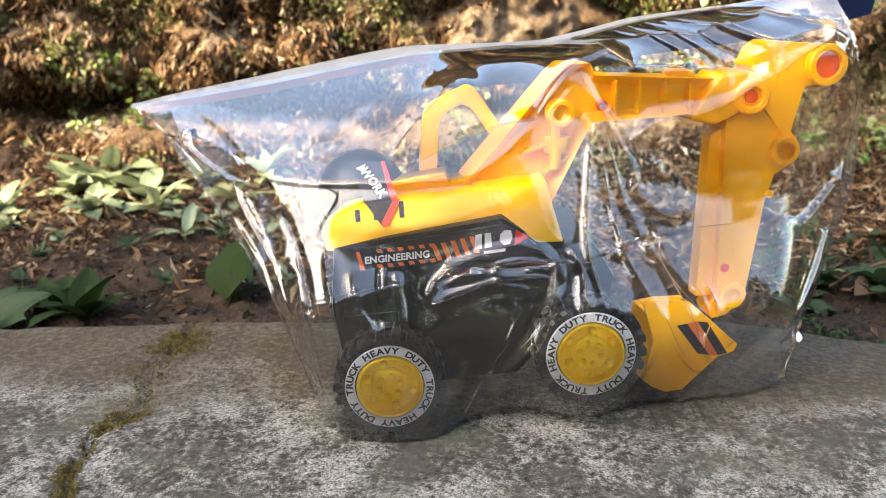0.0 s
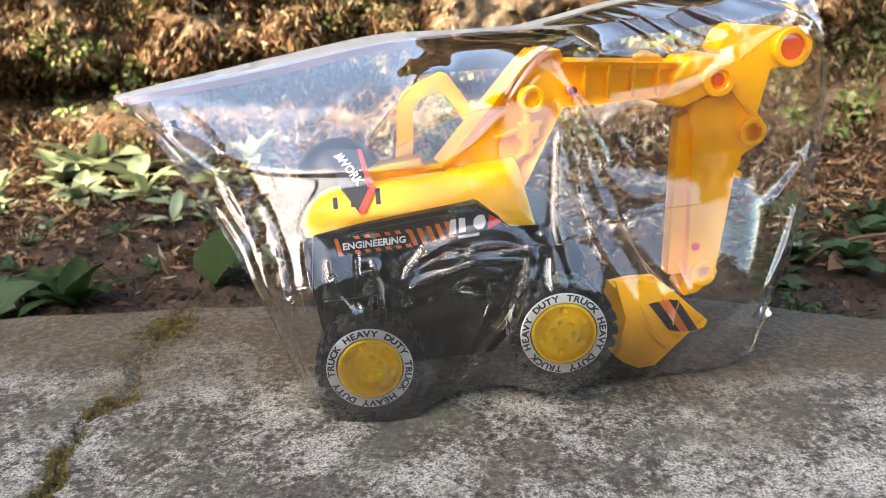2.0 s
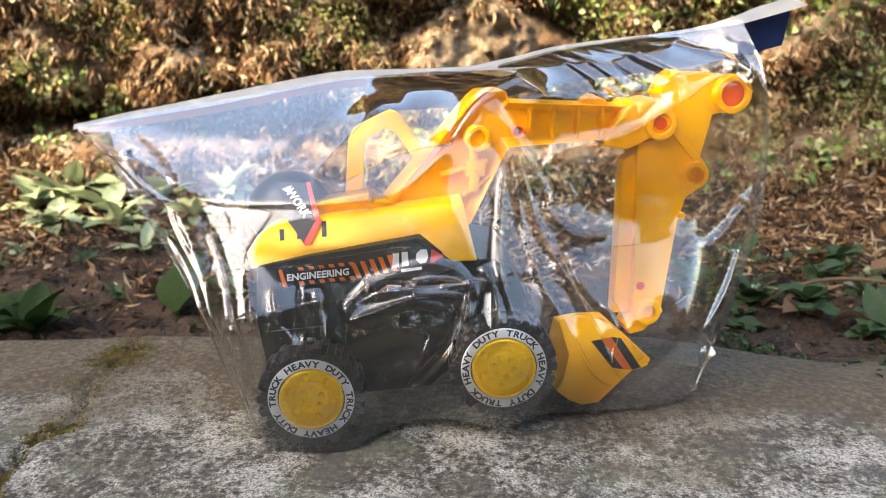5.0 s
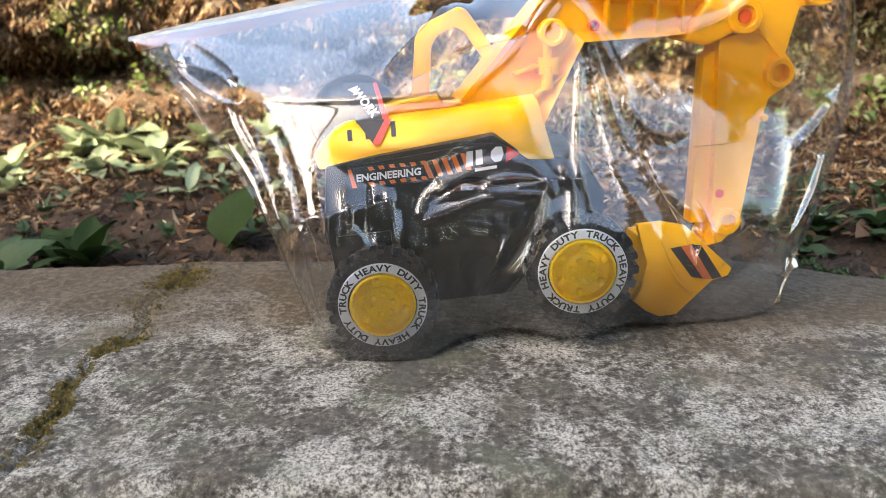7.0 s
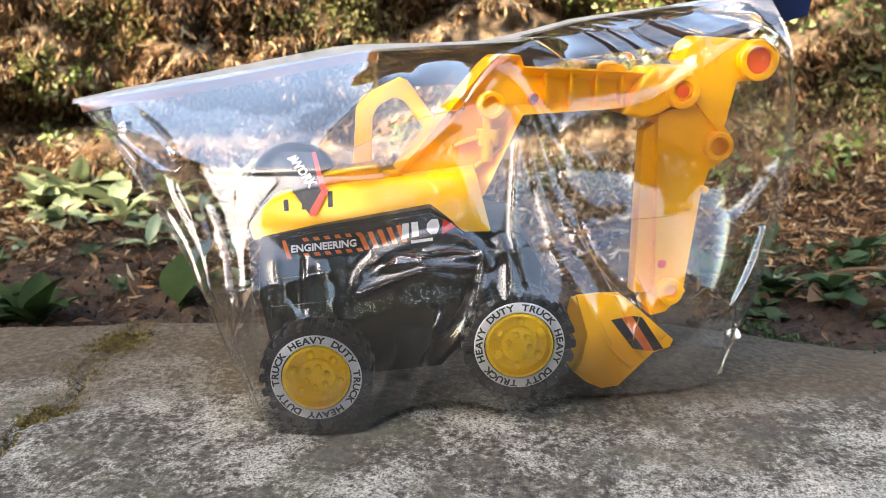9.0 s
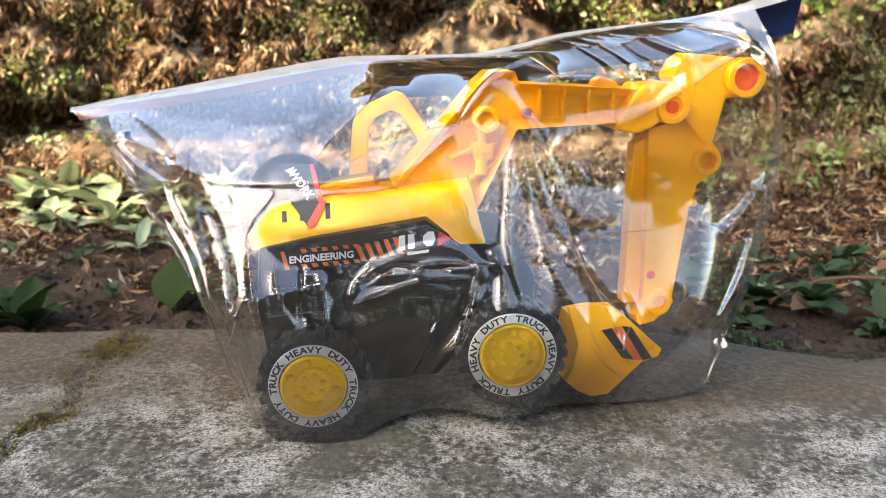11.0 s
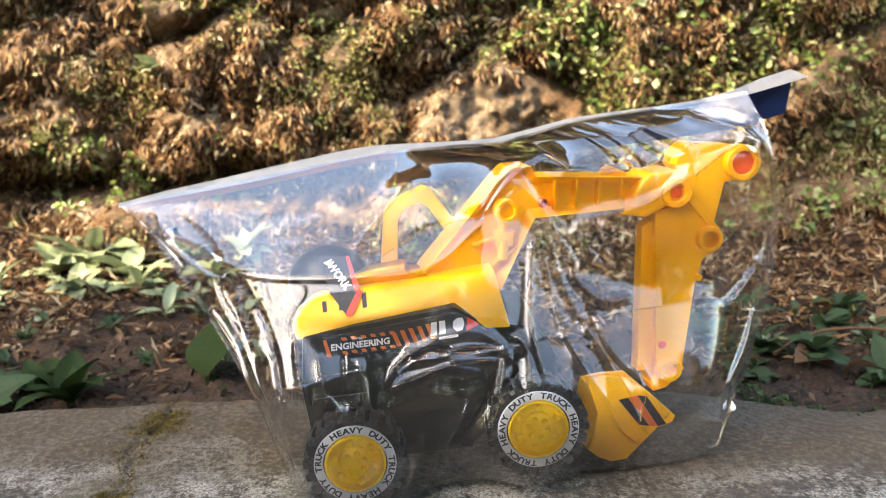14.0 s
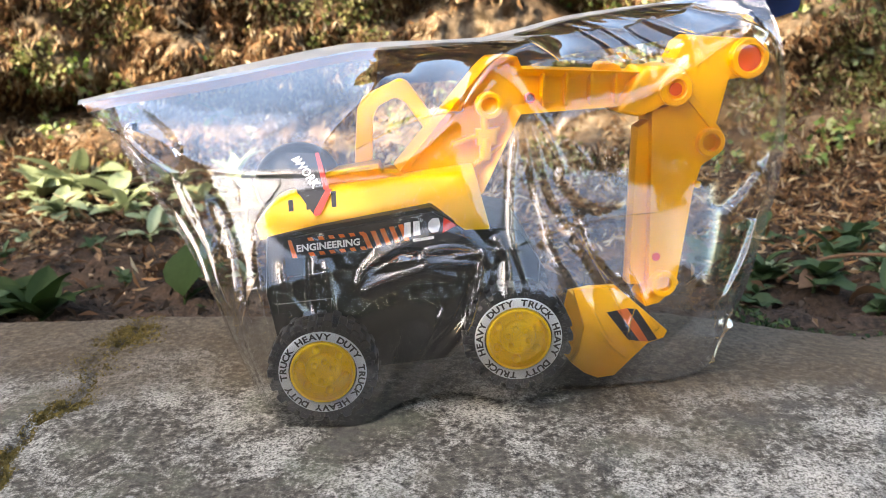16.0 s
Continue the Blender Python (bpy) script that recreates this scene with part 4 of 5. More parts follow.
# boom, stick and bucket swing a little towards the viewer's side
def hollow(bm, rim, deep):
    """Recesses the two broad faces of a plate inside a raised rim."""
    big = sorted(bm.faces, key=lambda f: -f.calc_area())[:2]
    for f in big:
        bmesh.ops.inset_region(bm, faces=[f], thickness=rim * MM, depth=-deep * MM, use_even_offset=True)
    return bm


swing = STAND.inverted() @ pose(0.0663, 0.4246, 0.001, 0, 0, 11.5)
bp = [(-49, 128), (-3, 181.5), (3, 187), (15, 187.5), (17.5, 181), (88, 177.5), (90, 161), (63, 158.6), (17, 156.5), (13, 149), (-4, 113.5), (-12, 109), (-38, 111), (-50, 122)]
bm = prism(bp, 0, 26, 0, 1)
hollow(bm, 4.4, 7.0)
bmesh.ops.bevel(bm, geom=[e for e in bm.edges if e.calc_face_angle(0) > 0.6], offset=0.0007, segments=2, profile=0.6, affect="EDGES", clamp_overlap=True)
boom = part("boom", bm, ORANGE, digger, "orange-yellow bent boom", 35)
boom.matrix_basis = swing
rb = bmesh.new()
for x in (29, 42, 56, 70):
    block(x, x + 1.6, 1.8, 20, 160, 178, 0.4, rb)
for a, b_ in (((-20, 140), (6, 148)), ((-8, 128), (9, 140))):
    prism([a, b_, (b_[0], b_[1] + 2), (a[0], a[1] + 2)], 1.6, 20, 0.4, 1, rb)
part("rib", rb, ORANGE, boom)
cyl = spin([(0, 0), (3.2, 0), (3.2, 12), (2.3, 12.4), (2.3, 26), (0, 26)], 16)
ram = part("ram", cyl, ORANGE, boom, "moulded ram", 35)
ram.matrix_basis = pose(-0.002, 0.003, 0.132, 0, 0, 0) @ pose(0, 0, 0, 90, 0, 0) @ pose(0, 0, 0, 0, 0, 0)
part("ram_collar", block(-7, 4, 0.6, 8, 140, 149, 1.2), ORANGE, boom, smooth=35)


def pin(name, x, z, r, parent, hole, front=-2.2, mat=ORANGE, deep=6.0):
    ob = part(name, spin([(r, 4), (r, front + 0.7), (r - 0.7, front), (hole + 0.5, front), (hole, front + 0.5), (hole, front + deep), (0, front + deep)], 32, None, (x, z)), mat, parent, smooth=35)
    return ob


pin("pin", -0.3, 162, 7.2, boom, 4.4, -2.6, ORANGE, 2.6)
pin("pin", 22.5, 165, 3.0, boom, 2.0, 1.0, HOLE)
part("hose_guide", prism([(60, 176), (62, 182), (66, 184.5), (70, 182.5), (74, 181), (76, 176)], 6, 16, 0.8), ORANGE, boom, smooth=35)
part("knuckle", prism([(70, 156), (84, 153), (92, 156), (111, 166), (112, 173), (108, 180), (100, 182), (92, 180), (86, 181), (82, 176)], -2.5, 24.5, 3.2, 3), ORANGE, boom, smooth=50)
pin("pin", 103, 168, 9.5, boom, 5.6, -5.0, ORANGE, 3.2)
part("pin_core", spin([(0, -3.4), (3.6, -3.4), (3.6, 2)], 24, None, (103, 168)), HOLE, boom, "red pin core", 35)

sp = [(92, 156), (95.5, 54), (99, 46), (108, 44), (113.5, 52), (120, 108), (124, 123), (133.5, 129), (136, 140), (131, 147), (136.5, 172), (144, 173), (153, 177), (154, 186), (148, 193.5), (140, 195), (114, 197), (108, 193), (104, 184), (113, 172), (108, 160)]
sm = prism(sp, 1.5, 20.5, 1.0)
stick = part("dipper_arm", sm, ORANGE, digger, "orange-yellow upright dipper arm", 35)
stick.matrix_basis = swing
part("front_web", prism([(86, 146), (85, 50), (95, 50), (96, 152)], 6, 16, 1.0), ORANGE, stick, smooth=35)
part("gusset", prism([(108, 166), (112, 168), (134, 143), (131, 140)], -0.6, 3, 0.6), ORANGE, stick, smooth=35)
pin("pin", 127, 137, 8.2, stick, 5.0, -3.0, ORANGE, 5.0)
pin("pin", 145.8, 184, 11.3, stick, 7.4, -3.5, ORANGE, 2.5)
part("pin_core", spin([(0, -1.5), (7.2, -1.5), (7.2, 3)], 24, None, (145.8, 184)), HOLE, stick, "red hollow of the pivot", 35)
part("peg", spin([(2.2, 6), (2.2, 0), (1.6, -0.6), (0, -0.6)], 16, None, (121.5, 112)), ORANGE, stick, smooth=35)
part("rivet", spin([(2.6, 4), (2.6, 1.0), (1.8, 0.8), (0, 0.8)], 20, None, (99.2, 68.6)), HOLE, stick, "red moulded dot", 35)
pin("pin", 103.5, 52, 8.0, stick, 4.4, -3.2, ORANGE, 4.0)
part("link", prism([(97, 52), (112, 58), (116, 50), (104, 38), (95, 36), (92, 42)], 3, 19, 1.0), ORANGE, stick, smooth=35)

bk = bmesh.new()
bpoly = [(46, 57), (60, 58), (74, 55), (84, 46), (103.5, 28), (101.5, 23.5), (92, 20.8), (72, 1.0), (62, 0.2), (54, 4), (46, 11), (50, 17), (53, 34)]
prism(bpoly, -14, -11, 0.8, 2, bk)
prism([(55, 44), (68, 46)] + bpoly[3:], 19, 22, 0.8, 2, bk)
shell = [(92, 20.8), (72, 1), (62, 0.2), (54, 4), (46, 11), (50, 17), (53, 34), (55, 44), (57.5, 44), (55.5, 34), (52.5, 18), (57, 7), (63, 3.4), (71, 4), (91, 23.5)]
prism(shell, -12, 20, 0.5, 1, bk)
prism([(84, 46), (103.5, 28), (101.5, 23.5), (98, 24.5), (82, 41)], -12, 20, 0.7, 1, bk)
bucket = part("bucket", bk, ORANGE, digger, "orange-yellow bucket resting on the ledge", 35)
bucket.matrix_basis = swing
for stripe in ([(66, 42), (72, 43), (86.5, 22.5), (79.5, 24)], [(78, 44), (84, 43), (97.5, 23), (92, 21.9)]):
    part("stripe", prism(stripe, -14.35, -14.1, 0, 1), INK, bucket, "black warning stripe")
part("orange_stripe", prism([(72, 43), (78, 44), (92, 21.9), (86.5, 22.5)], -14.3, -14.1, 0, 1), PRINT_ORANGE, bucket, "orange warning stripe")


# true up the proportions: the hood's flanks lean in over the wheels, the arm stands on the toy's middle line
def settle(ob, place):
    if ob.name.startswith("ram") and ob.name != "ram_collar":
        ob.data.transform(ob.matrix_basis)
        ob.matrix_basis = Matrix.Identity(4)
    for v in ob.data.vertices:
        v.co = Vector(place(*(v.co / MM))) * MM


def flank(x, y, z, top=140.0):
    k = 0.75 * max(0.0, min(z, top) - 100)
    x, z = (0.964 + 0.0022 * k) * x + (0.1334 + 0.0003 * k) * z - 9.33 - 0.18 * k, (-0.0575 - 0.0009 * k) * x + (0.974 + 0.0024 * k) * z + 0.71 - 0.49 * k
    return x, y + 4 + (k if y < 48 else -k), z


def plain_flank(x, y, z):
    return 0.964 * x + 0.1334 * z - 9.33, y + 4, -0.0575 * x + 0.974 * z + 0.71


for ob in digger.children:
    kin = [ob] + list(ob.children)
    if ob.name == "hood":
        for k in kin:
            settle(k, flank)
    elif ob.name == "hood_sticker":
        for k in kin:
            if k.name.startswith("lettering"):
                k.data.transform(k.matrix_basis)
                k.matrix_basis = Matrix.Identity(4)
            settle(k, lambda x, y, z: flank(x, y, z, 126.0))
    elif ob.name == "side_sticker" or ob.name == "chassis":
        for k in kin:
            settle(k, plain_flank)
    elif ob.name == "cab_frame":
        settle(ob, lambda x, y, z: (0.92 * x + 0.129 * z - 20.8, y - 8, -0.0934 * x + 0.942 * z + 10.1))
    elif ob.name in ("boom", "dipper_arm"):
        for k in kin:
            settle(k, lambda x, y, z: (1.0433 * x - 0.86, y, -0.0187 * x + 1.0127 * z - 2.87))
    elif ob.name == "bucket":
        for k in kin:
            settle(k, lambda x, y, z: (1.0277 * x - 6.6, y - 11, -0.0412 * x + 0.9916 * z + 3.95))

# ---- the clear bag round it ----
bag = base("plastic_bag", pose(-0.0298, 0.3706, 0, 0, 0, 16.8), "crumpled clear plastic bag with a folded card header", "plastic bag")
# the film hangs from the header, falls forward over the toy and gathers on the ledge: rows from the header down,
# each from the seam at the low end to the seam at the high end, in (along, depth, height) millimetres
HEAD = [(-119, 161, 161), (-90, 157, 166.5), (-55, 152, 172), (0, 145, 180), (55, 137, 188), (90, 133, 190), (112, 130, 191), (140, 126, 192), (168, 120, 197.5), (195, 113, 204), (245, 90, 212), (296, 58, 222)]
DRAPE = [(-112, 152, 154), (-80, 120, 157), (-50, 92, 153), (4, 77, 161), (52, 76, 171), (84, 72, 181), (108, 70, 188.5), (132, 68, 191.5), (165, 63, 192), (198, 58, 198), (248, 44, 206), (297, 40, 200)]
FOLD = [(-103, 141, 146), (-73, 88, 146), (-42, 40, 136), (10, 10, 136.5), (50, 4, 139), (78, 6, 157), (104, 12, 184), (126, 15, 189.5), (160, 10, 183.5), (197, 6, 187), (247, -6, 200), (297, 28, 178)]
BREAST = [(-84, 112, 119), (-60, 68, 122), (-36, 28, 120), (12, 5, 124), (51, 0, 127), (82, -2, 136), (108, 9, 160), (130, 11, 166), (163, 9, 165), (197, 4, 168), (246, -9, 176), (298, 23, 150)]
SHOULDER = [(-64, 77, 90), (-48, 44, 96), (-31, 14, 100), (14, 3.5, 104), (52, -4, 106), (86, -10, 108), (111, -3, 122), (132, 3, 126), (163, 3, 127), (194, 2, 126), (237, -4, 128), (297, 21, 108)]
BELT = [(-55, 58, 74), (-43, 25, 79), (-31, 0, 83), (18, -1, 88), (54, -7, 90), (90, -15, 93), (113, -15, 98), (136, -10, 101), (164, -6, 102.5), (192, -5, 102), (231, -8, 104), (294, 25, 76)]
WAIST = [(-52, 53, 69), (-41, 20, 73), (-30, -4, 79), (18, -2, 83), (54, -9, 85), (90, -17.5, 87), (113, -18, 90), (136, -19, 93), (164, -12, 95), (192, -10, 95), (229, -13, 96), (293, 26, 68)]
KNEE = [(-43, 34, 44), (-35, 11, 46), (-26, -7, 50), (20, -9, 56), (54, -15, 56), (92, -28, 54), (113, -34, 54), (137, -36, 58), (163, -33, 57), (188, -31, 56), (220, -30, 56), (285, 31, 24)]
FOOT = [(-30, 32, 1), (-25, 18, 1), (-17, 4, 1), (18, -6, 1), (54, -2, 8), (90, -10, 11), (112, -16, 11), (134, -16, 8), (156, -14, 4), (178, -14, 2), (228, -12, 1), (270, 34, 1.5)]
NET = np.array([FOOT, KNEE, WAIST, BELT, SHOULDER, BREAST, FOLD, DRAPE, HEAD], float)
# the film breaks sharply where it leaves the toy's upper edges
NET = np.concatenate([NET[:6], NET[6:7] + 0.28 * (NET[5:6] - NET[6:7]), NET[6:7], NET[6:7] + 0.14 * (NET[7:8] - NET[6:7]), NET[7:]])
# long folds of the film by region: the line they run along, their height and breadth
FOLDS_LOOSE = [([(34, 96), (46, 88), (66, 94), (88, 92)], 3.4, 2.6), ([(28, 84), (44, 92), (60, 94)], -2.6, 2.4), ([(70, 104), (82, 98), (92, 84)], 3.0, 2.0), ([(44, 56), (36, 32), (28, 12)], 2.4, 1.6),
               ([(96, 100), (100, 84), (96, 62)], 3.2, 2.2), ([(144, 110), (150, 84), (166, 62)], -3.2, 2.2),
               ([(112, 188), (150, 192), (200, 196), (262, 211)], 3.4, 2.6), ([(124, 186), (160, 187), (210, 184)], -2.6, 2.4), ([(176, 206), (178, 188), (186, 170)], 3.4, 2.2), ([(203, 206), (214, 190), (216, 172)], 3.2, 2.0)]
FOLDS_SIDE = [([(23, 74), (30, 88), (53, 100), (75, 105)], 3.6, 2.4), ([(23, 74), (40, 79), (59, 85), (85, 86)], 3.4, 2.0), ([(89, 93), (82, 68), (76, 53), (62, 31), (46, 5)], 4.0, 2.4),
              ([(84, 84), (72, 60), (58, 36), (52, 10)], -3.0, 1.8), ([(66, 66), (52, 34), (40, 6)], 2.4, 1.8), ([(54, 96), (62, 84), (74, 80)], 2.2, 2.0),
              ([(-24, 104), (-25, 62), (-22, 40)], 3.2, 2.4), ([(-13, 94), (-14, 57)], 3.0, 2.2), ([(0, 97), (-2, 66)], -2.8, 2.0), ([(8, 92), (10, 60)], 2.2, 1.8)]
FOLDS_ARM = [([(111, 185), (122, 150), (133, 106), (157, 55), (182, 23)], 3.6, 2.4), ([(117, 166), (124, 96), (147, 49), (172, 22)], 3.0, 2.0), ([(114, 150), (109, 132), (104, 98), (108, 76)], 3.0, 2.4),
             ([(104, 182), (116, 170), (138, 134), (139, 122), (154, 107), (176, 108)], 3.4, 2.2), ([(136, 146), (151, 156), (183, 162), (211, 177), (263, 215)], 4.4, 3.0),
             ([(160, 76), (166, 60), (160, 44)], 3.0, 2.0), ([(166, 78), (176, 52), (186, 40)], 2.6, 2.0)]
FOLDS_END = [([(185, 204), (193, 171)], 3.0, 2.4), ([(196, 205), (206, 182)], -2.4, 2.2), ([(211, 208), (222, 176)], 2.8, 2.2), ([(235, 210), (250, 188), (284, 172)], 2.6, 2.2),
             ([(282, 126), (254, 104), (235, 95)], 3.6, 2.2), ([(266, 121), (281, 102), (262, 70), (222, 49)], 3.6, 2.2),
             ([(220, 49), (232, 4)], 2.6, 2.2), ([(262, 30), (224, 3)], 2.6, 2.2), ([(246, 46), (262, 12)], -2.4, 2.0), ([(206, 36), (246, 22), (268, 30)], 2.2, 2.0)]
FOLDS_TOP = [([(-108, 154), (-92, 138), (-80, 124)], -4.0, 3.2), ([(-98, 160), (-80, 142), (-66, 134), (-54, 132)], 4.4, 2.6), ([(-84, 161), (-66, 150), (-58, 138)], -3.4, 2.8),
             ([(-62, 134), (-54, 112), (-44, 92), (-38, 66)], 4.2, 2.6), ([(-44, 122), (-38, 100), (-35, 74)], -3.0, 2.4), ([(-66, 112), (-52, 88), (-44, 62)], 3.0, 2.2),
             ([(12, 141), (40, 160), (60, 177)], 2.8, 2.0), ([(24, 142), (62, 157), (98, 168)], -2.8, 2.0)]


def through_points(a, t):
    """A smooth line through the rows of a at the fractions t (Catmull-Rom)."""
    a = np.concatenate([2 * a[:1] - a[1:2], a, 2 * a[-1:] - a[-2:-1]])
    x = np.clip(t, 0, 1) * (len(a) - 3)
    k = np.minimum(x.astype(int), len(a) - 4)
    f = (x - k).reshape(-1, *[1] * (a.ndim - 1))
    p0, p1, p2, p3 = a[k], a[k + 1], a[k + 2], a[k + 3]
    return 0.5 * (2 * p1 + (p2 - p0) * f + (2 * p0 - 5 * p1 + 4 * p2 - p3) * f**2 + (3 * p1 - p0 - 3 * p2 + p3) * f**3)


def film_points(cols, rows):
    grid = through_points(NET, np.linspace(0, 1, rows))
    return through_points(grid.transpose(1, 0, 2), np.linspace(0, 1, cols)).transpose(1, 0, 2)


def normals_of(p):
    du, dv = np.gradient(p, axis=1), np.gradient(p, axis=0)
    n_ = np.cross(du, dv)
    return n_ / (np.linalg.norm(n_, axis=-1, keepdims=True) + 1e-9)


def soften(a, times):
    for _ in range(times):
        q = np.pad(a, 1, mode="edge")
        a = (q[:-2, 1:-1] + q[2:, 1:-1] + q[1:-1, :-2] + q[1:-1, 2:] + 2 * a) / 6
    return a


def film_sheet(name, p, parent, label):
    rows, cols = p.shape[:2]
    j, i = np.meshgrid(np.arange(cols - 1), np.arange(rows - 1))
    q = (i * cols + j).ravel()
    return data_part(name, (p.reshape(-1, 3) * MM).tolist(), np.stack([q, q + 1, q + cols + 1, q + cols], 1).tolist(), FILM, parent, label, True)


cols, rows = 232, 172
film = film_points(cols, rows)
out = normals_of(film)
# lift the film clear of the toy inside it
bpy.context.view_layer.update()
solid_v, solid_f = [], []
for ob in digger.children_recursive:
    if ob.type == "MESH":
        m = bag.matrix_world.inverted() @ ob.matrix_world
        start = len(solid_v)
        solid_v += [m @ v.co for v in ob.data.vertices]
        solid_f += [[start + k for k in f.vertices] for f in ob.data.polygons]
tree = BVHTree.FromPolygons(solid_v, solid_f)
need = np.full(film.shape[:2], -9.0)
for i in range(rows):
    for j in range(cols):
        p, w = Vector(film[i, j] * MM), Vector(out[i, j])
        hit, _, _, far = tree.ray_cast(p + w * 0.045, -w, 0.055)
        if hit:
            need[i, j] = 45.0 - far * 1000 + 1.4
for _ in range(2):
    q = np.pad(need, 1, mode="edge")
    need = np.max([q[:-2, 1:-1], q[2:, 1:-1], q[1:-1, :-2], q[1:-1, 2:], need], 0)
rise = 0 * need
for _ in range(4):
    rise = np.maximum(soften(rise, 8), need)
rise = soften(np.maximum(soften(rise, 6), need + 0.5), 22)
film = film + out * rise[..., None]


def finer(a):
    """Doubles a grid of points."""
    for axis in (0, 1):
        a = np.moveaxis(a, axis, 0)
        b = np.empty((2 * len(a) - 1, *a.shape[1:]))
        b[::2] = a
        e = np.concatenate([2 * a[:1] - a[1:2], a, 2 * a[-1:] - a[-2:-1]])
        b[1::2] = (9 * (e[1:-2] + e[2:-1]) - e[:-3] - e[3:]) / 16
        a = np.moveaxis(b, 0, axis)
    return a


film = finer(finer(film))
out = normals_of(film)
u, z = film[..., 0], film[..., 2]
r = random.Random(12)
small = []
for cu, cz, su, sz, turn, count in ((-45, 85, 10, 35, 115, 14), (-60, 135, 18, 18, 130, 8), (0, 75, 16, 18, 92, 10), (55, 50, 16, 28, 70, 12), (140, 110, 14, 40, 100, 14),
                                    (165, 55, 16, 25, 120, 12), (262, 90, 14, 30, 60, 14), (240, 195, 25, 12, 30, 10), (200, 195, 20, 10, 80, 8), (235, 25, 25, 14, 20, 12), (60, 172, 40, 10, 40, 8),
                                    (70, 95, 18, 12, 30, 9), (175, 165, 26, 12, 25, 10), (120, 130, 10, 40, 95, 10), (60, 30, 12, 20, 66, 10)):
    for _ in range(count // 3):
        a, ln_ = radians(turn + r.gauss(0, 22)), r.uniform(8, 30)
        x, y = cu + r.gauss(0, su) * 0.7, cz + r.gauss(0, sz) * 0.7
        small.append(((x, y), (x + ln_ * math.cos(a), y + ln_ * math.sin(a)), r.uniform(0.4, 1.1), r.uniform(0.8, 2.0)))
folds = 1.1 * fbm(u / 44, z / 36, 2) + 0.10 * fbm(u / 12 + 7, z / 15, 2) + 1.2
for line, amp, wide in FOLDS_LOOSE + FOLDS_SIDE + FOLDS_ARM + FOLDS_END + FOLDS_TOP:
    pts = through_points(np.array(line, float), np.linspace(0, 1, 4 * len(line)))
    box = (u > pts[:, 0].min() - 16) & (u < pts[:, 0].max() + 16) & (z > pts[:, 1].min() - 16) & (z < pts[:, 1].max() + 16)
    ub, zb = u[box], z[box]
    best, along = np.full(ub.shape, 1e6), 0 * ub
    for k, (a, b) in enumerate(zip(pts, pts[1:])):
        d = b - a
        t = np.clip(((ub - a[0]) * d[0] + (zb - a[1]) * d[1]) / (d @ d), 0, 1)
        far = np.hypot(ub - a[0] - t * d[0], zb - a[1] - t * d[1])
        along = np.where(far < best, (k + t) / (len(pts) - 1), along)
        best = np.minimum(best, far)
    folds[box] += amp * (np.exp(-best / wide) + 0.45 * np.exp(-best / (0.3 * wide))) * np.clip(1.0 - np.abs(2 * along - 1) ** 6, 0, 1)
for (u0, z0), (u1, z1), amp, wide in small:
    du, dz = u1 - u0, z1 - z0
    ll = math.hypot(du, dz)
    box = (u > min(u0, u1) - 16) & (u < max(u0, u1) + 16) & (z > min(z0, z1) - 16) & (z < max(z0, z1) + 16)
    ub, zb = u[box], z[box]
    t = ((ub - u0) * du + (zb - z0) * dz) / ll**2
    side = ((ub - u0) * dz - (zb - z0) * du) / ll
    side = np.abs(side - 0.10 * ll * fbm(t * 2.5 + amp, t * 0 + u0, 2))
    folds[box] += amp * np.exp(-side / wide) * np.clip(1.0 - np.abs(2 * t - 1) ** 2.5, 0, 1)
jj, ii = np.meshgrid(np.linspace(0, 1, u.shape[1]), np.linspace(0, 1, u.shape[0]))
hem = np.clip(np.minimum(np.minimum(jj, 1 - jj) / 0.04, (1 - ii) / 0.16), 0, 1)
film = film + out * (soften(folds, 1) * hem)[..., None]
film[..., 2] = np.maximum(film[..., 2], 0.8)
for lo in (True, False):
    k = 22
    band = film[:, :k] if lo else film[:, -k:]
    band = band + normals_of(band) * 0.35
    ob = film_sheet("seam", band, bag, "milky welded side seam")
    ob.data.materials.clear()
    ob.data.materials.append(SEAM)
    ob.visible_shadow = False
front = film_sheet("front_film", film, bag, "clear glossy front film with a milky crumpled corner")
front.visible_shadow = False
front.data.materials.append(MILKY)
front.data.materials.append(HAZY)
mu, mz = film[:-1, :-1, 0], film[:-1, :-1, 2]
cloudy = fbm(mu / 14, mz / 14, 3)
corner = (mz + 30 * cloudy < 46 * np.clip((mu - 168) / 40, 0, 1)) & (mu > 168)
low = (mz + 26 * cloudy < 30) & ~corner
front.data.polygons.foreach_set("material_index", (corner * 1 + low * 2).astype(np.int32).ravel())
back = np.array([FOOT, WAIST, FOLD, HEAD], float)
back[0, :, 1] = [32, 80, 108, 112, 112, 112, 112, 110, 100, 90, 60, 34]
back[1, :, 1] = [53, 84, 112, 114, 116, 118, 118, 116, 106, 96, 70, 26]
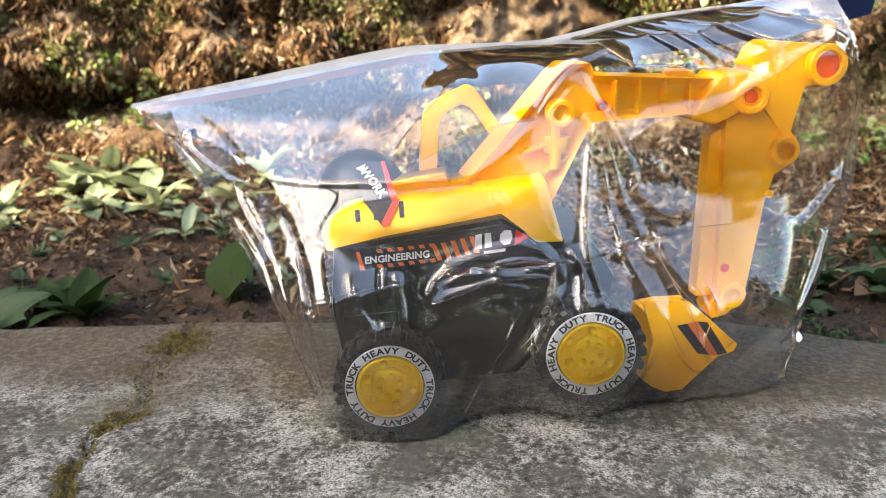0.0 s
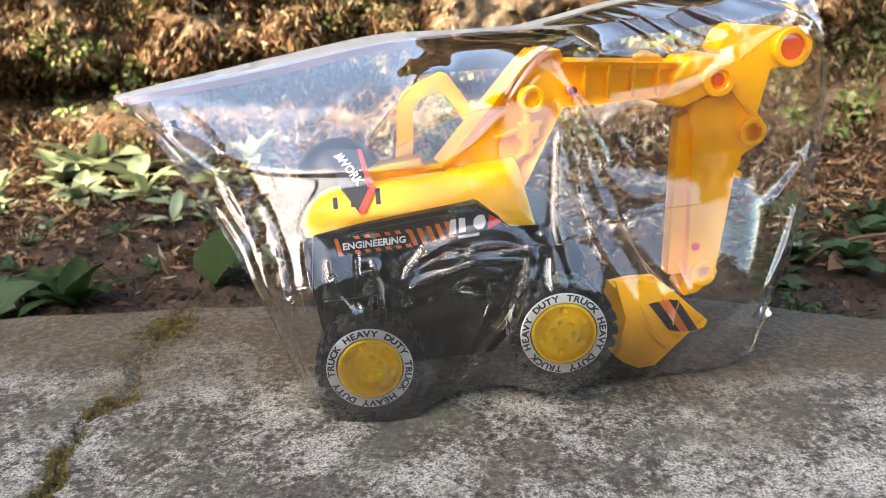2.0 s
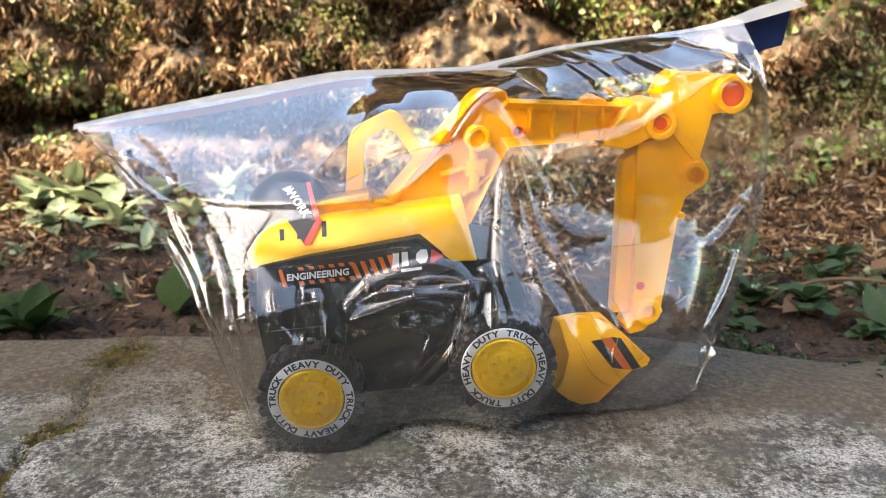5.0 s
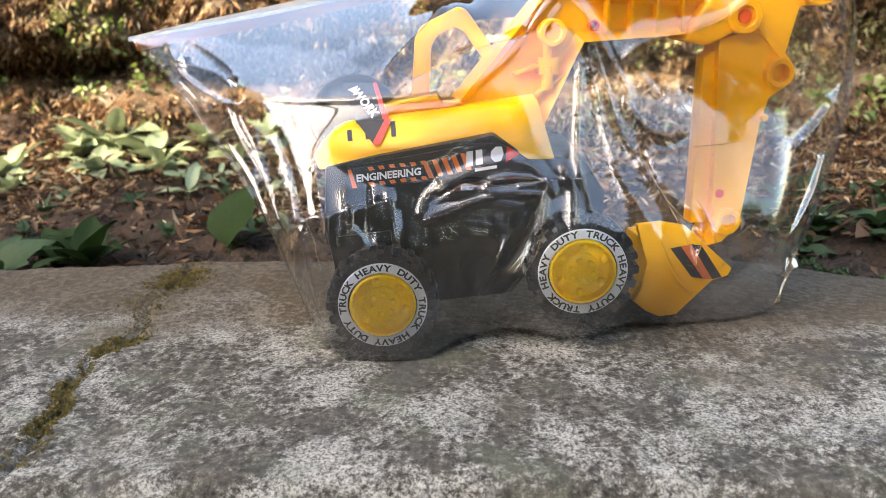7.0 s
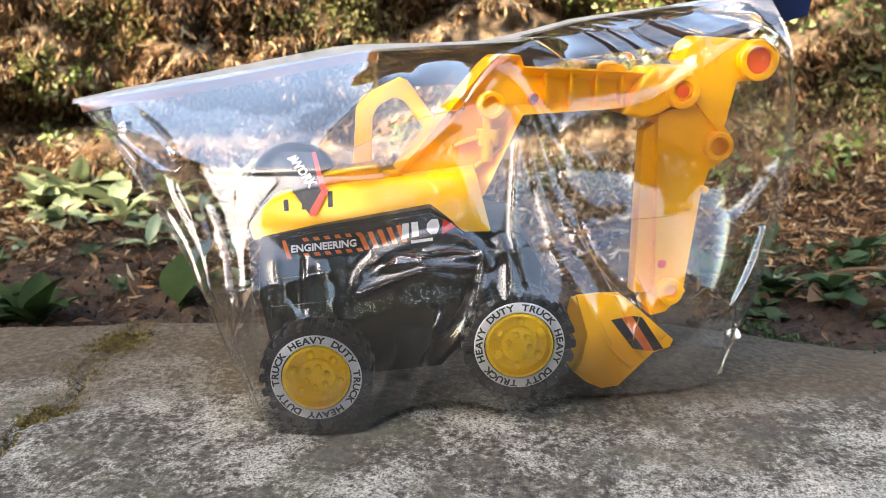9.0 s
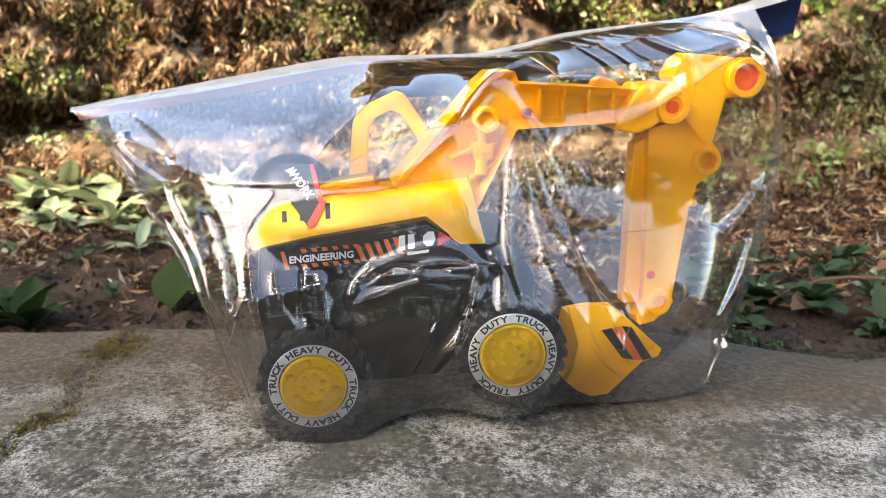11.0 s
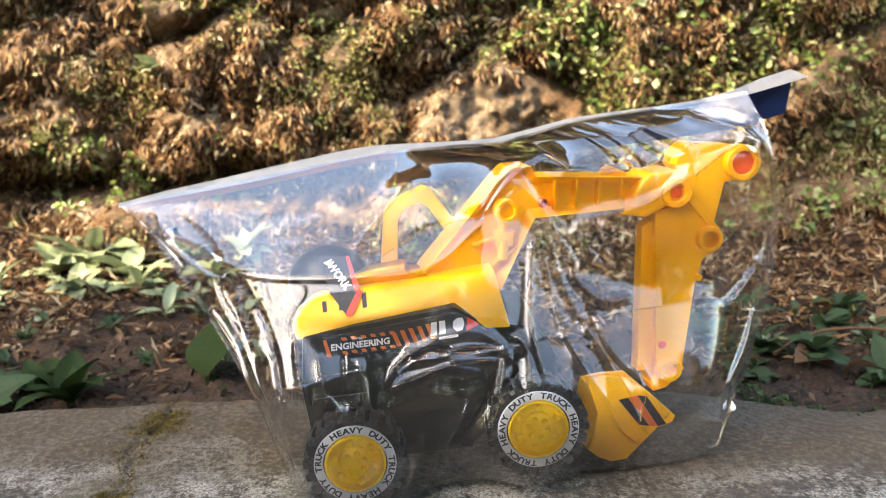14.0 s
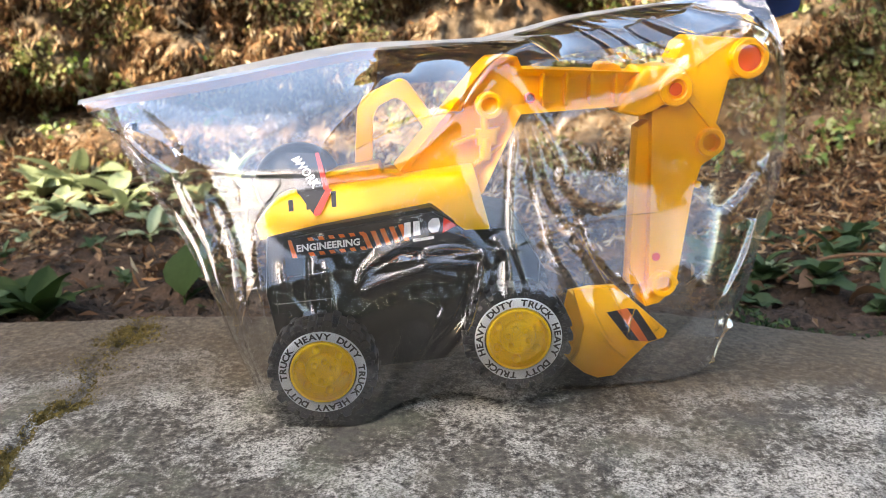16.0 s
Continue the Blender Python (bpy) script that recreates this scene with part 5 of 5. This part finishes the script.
back[2, :, 1] = [141, 148, 150, 142, 136, 133, 131, 126, 118, 108, 84, 28]
back[2, 1:-1, 2] = [150, 152, 155, 160, 160, 160, 160, 165, 170, 176]
grid = through_points(back, np.linspace(0, 1, 70))
grid = through_points(grid.transpose(1, 0, 2), np.linspace(0, 1, 90)).transpose(1, 0, 2)
hem = np.clip(np.minimum(np.minimum(*np.meshgrid(np.linspace(0, 1, 90), np.linspace(0, 1, 70))), 1) * 8, 0, 1)
grid = grid + normals_of(grid) * (2.5 * fbm(grid[..., 0] / 24 + 50, grid[..., 2] / 20, 3) * hem)[..., None]
film_sheet("back_film", grid, bag, "clear glossy back film").visible_shadow = False
LINE = np.array(HEAD + [(331, 43, 232)], float)


def card_band(name, x0, x1, y0, z0, y1, z1, mat, parent, label, thick=0.5, slim=False):
    """A card band that follows the header's line, from offset (y0, z0) to (y1, z1) across it."""
    b = bmesh.new()
    lines = []
    for x in np.linspace(x0, x1, 70):
        s_ = float(np.interp(x, (-120, -30, 40, 110, 270, 312), (0.45, 0.9, 0.95, 0.65, 0.3, 0.9))) if slim else 1.0
        y, z = np.interp(x, LINE[:, 0], LINE[:, 1]), np.interp(x, LINE[:, 0], LINE[:, 2]) + 0.8 * math.sin(x / 26.0)
        lines.append([b.verts.new((x * MM, (y + y0 + s_ * (y1 - y0) * k + 1.2 * math.sin(x / 31.0 + 3 * k)) * MM, (z + z0 + s_ * (z1 - z0) * k) * MM)) for k in (0, 0.5, 1)])
    for p, q in zip(lines, lines[1:]):
        for c in range(2):
            b.faces.new((p[c], q[c], q[c + 1], p[c + 1]))
    bmesh.ops.solidify(b, geom=b.faces[:], thickness=thick * MM)
    return part(name, b, mat, parent, label, 40)


card_band("card_header", -121, 331, -1.5, -1.5, 16, 4.0, CARD, bag, "grey-white folded card header", 0.5, True)
card_band("printed_flap", 70, 329, 16, -26, 9, -1.0, NAVY, bag, "navy printed card flap")
card_band("printed_flap", -119, 70, 20, -9, 12, -0.5, CARD_ORANGE, bag, "brown-orange printed card flap")
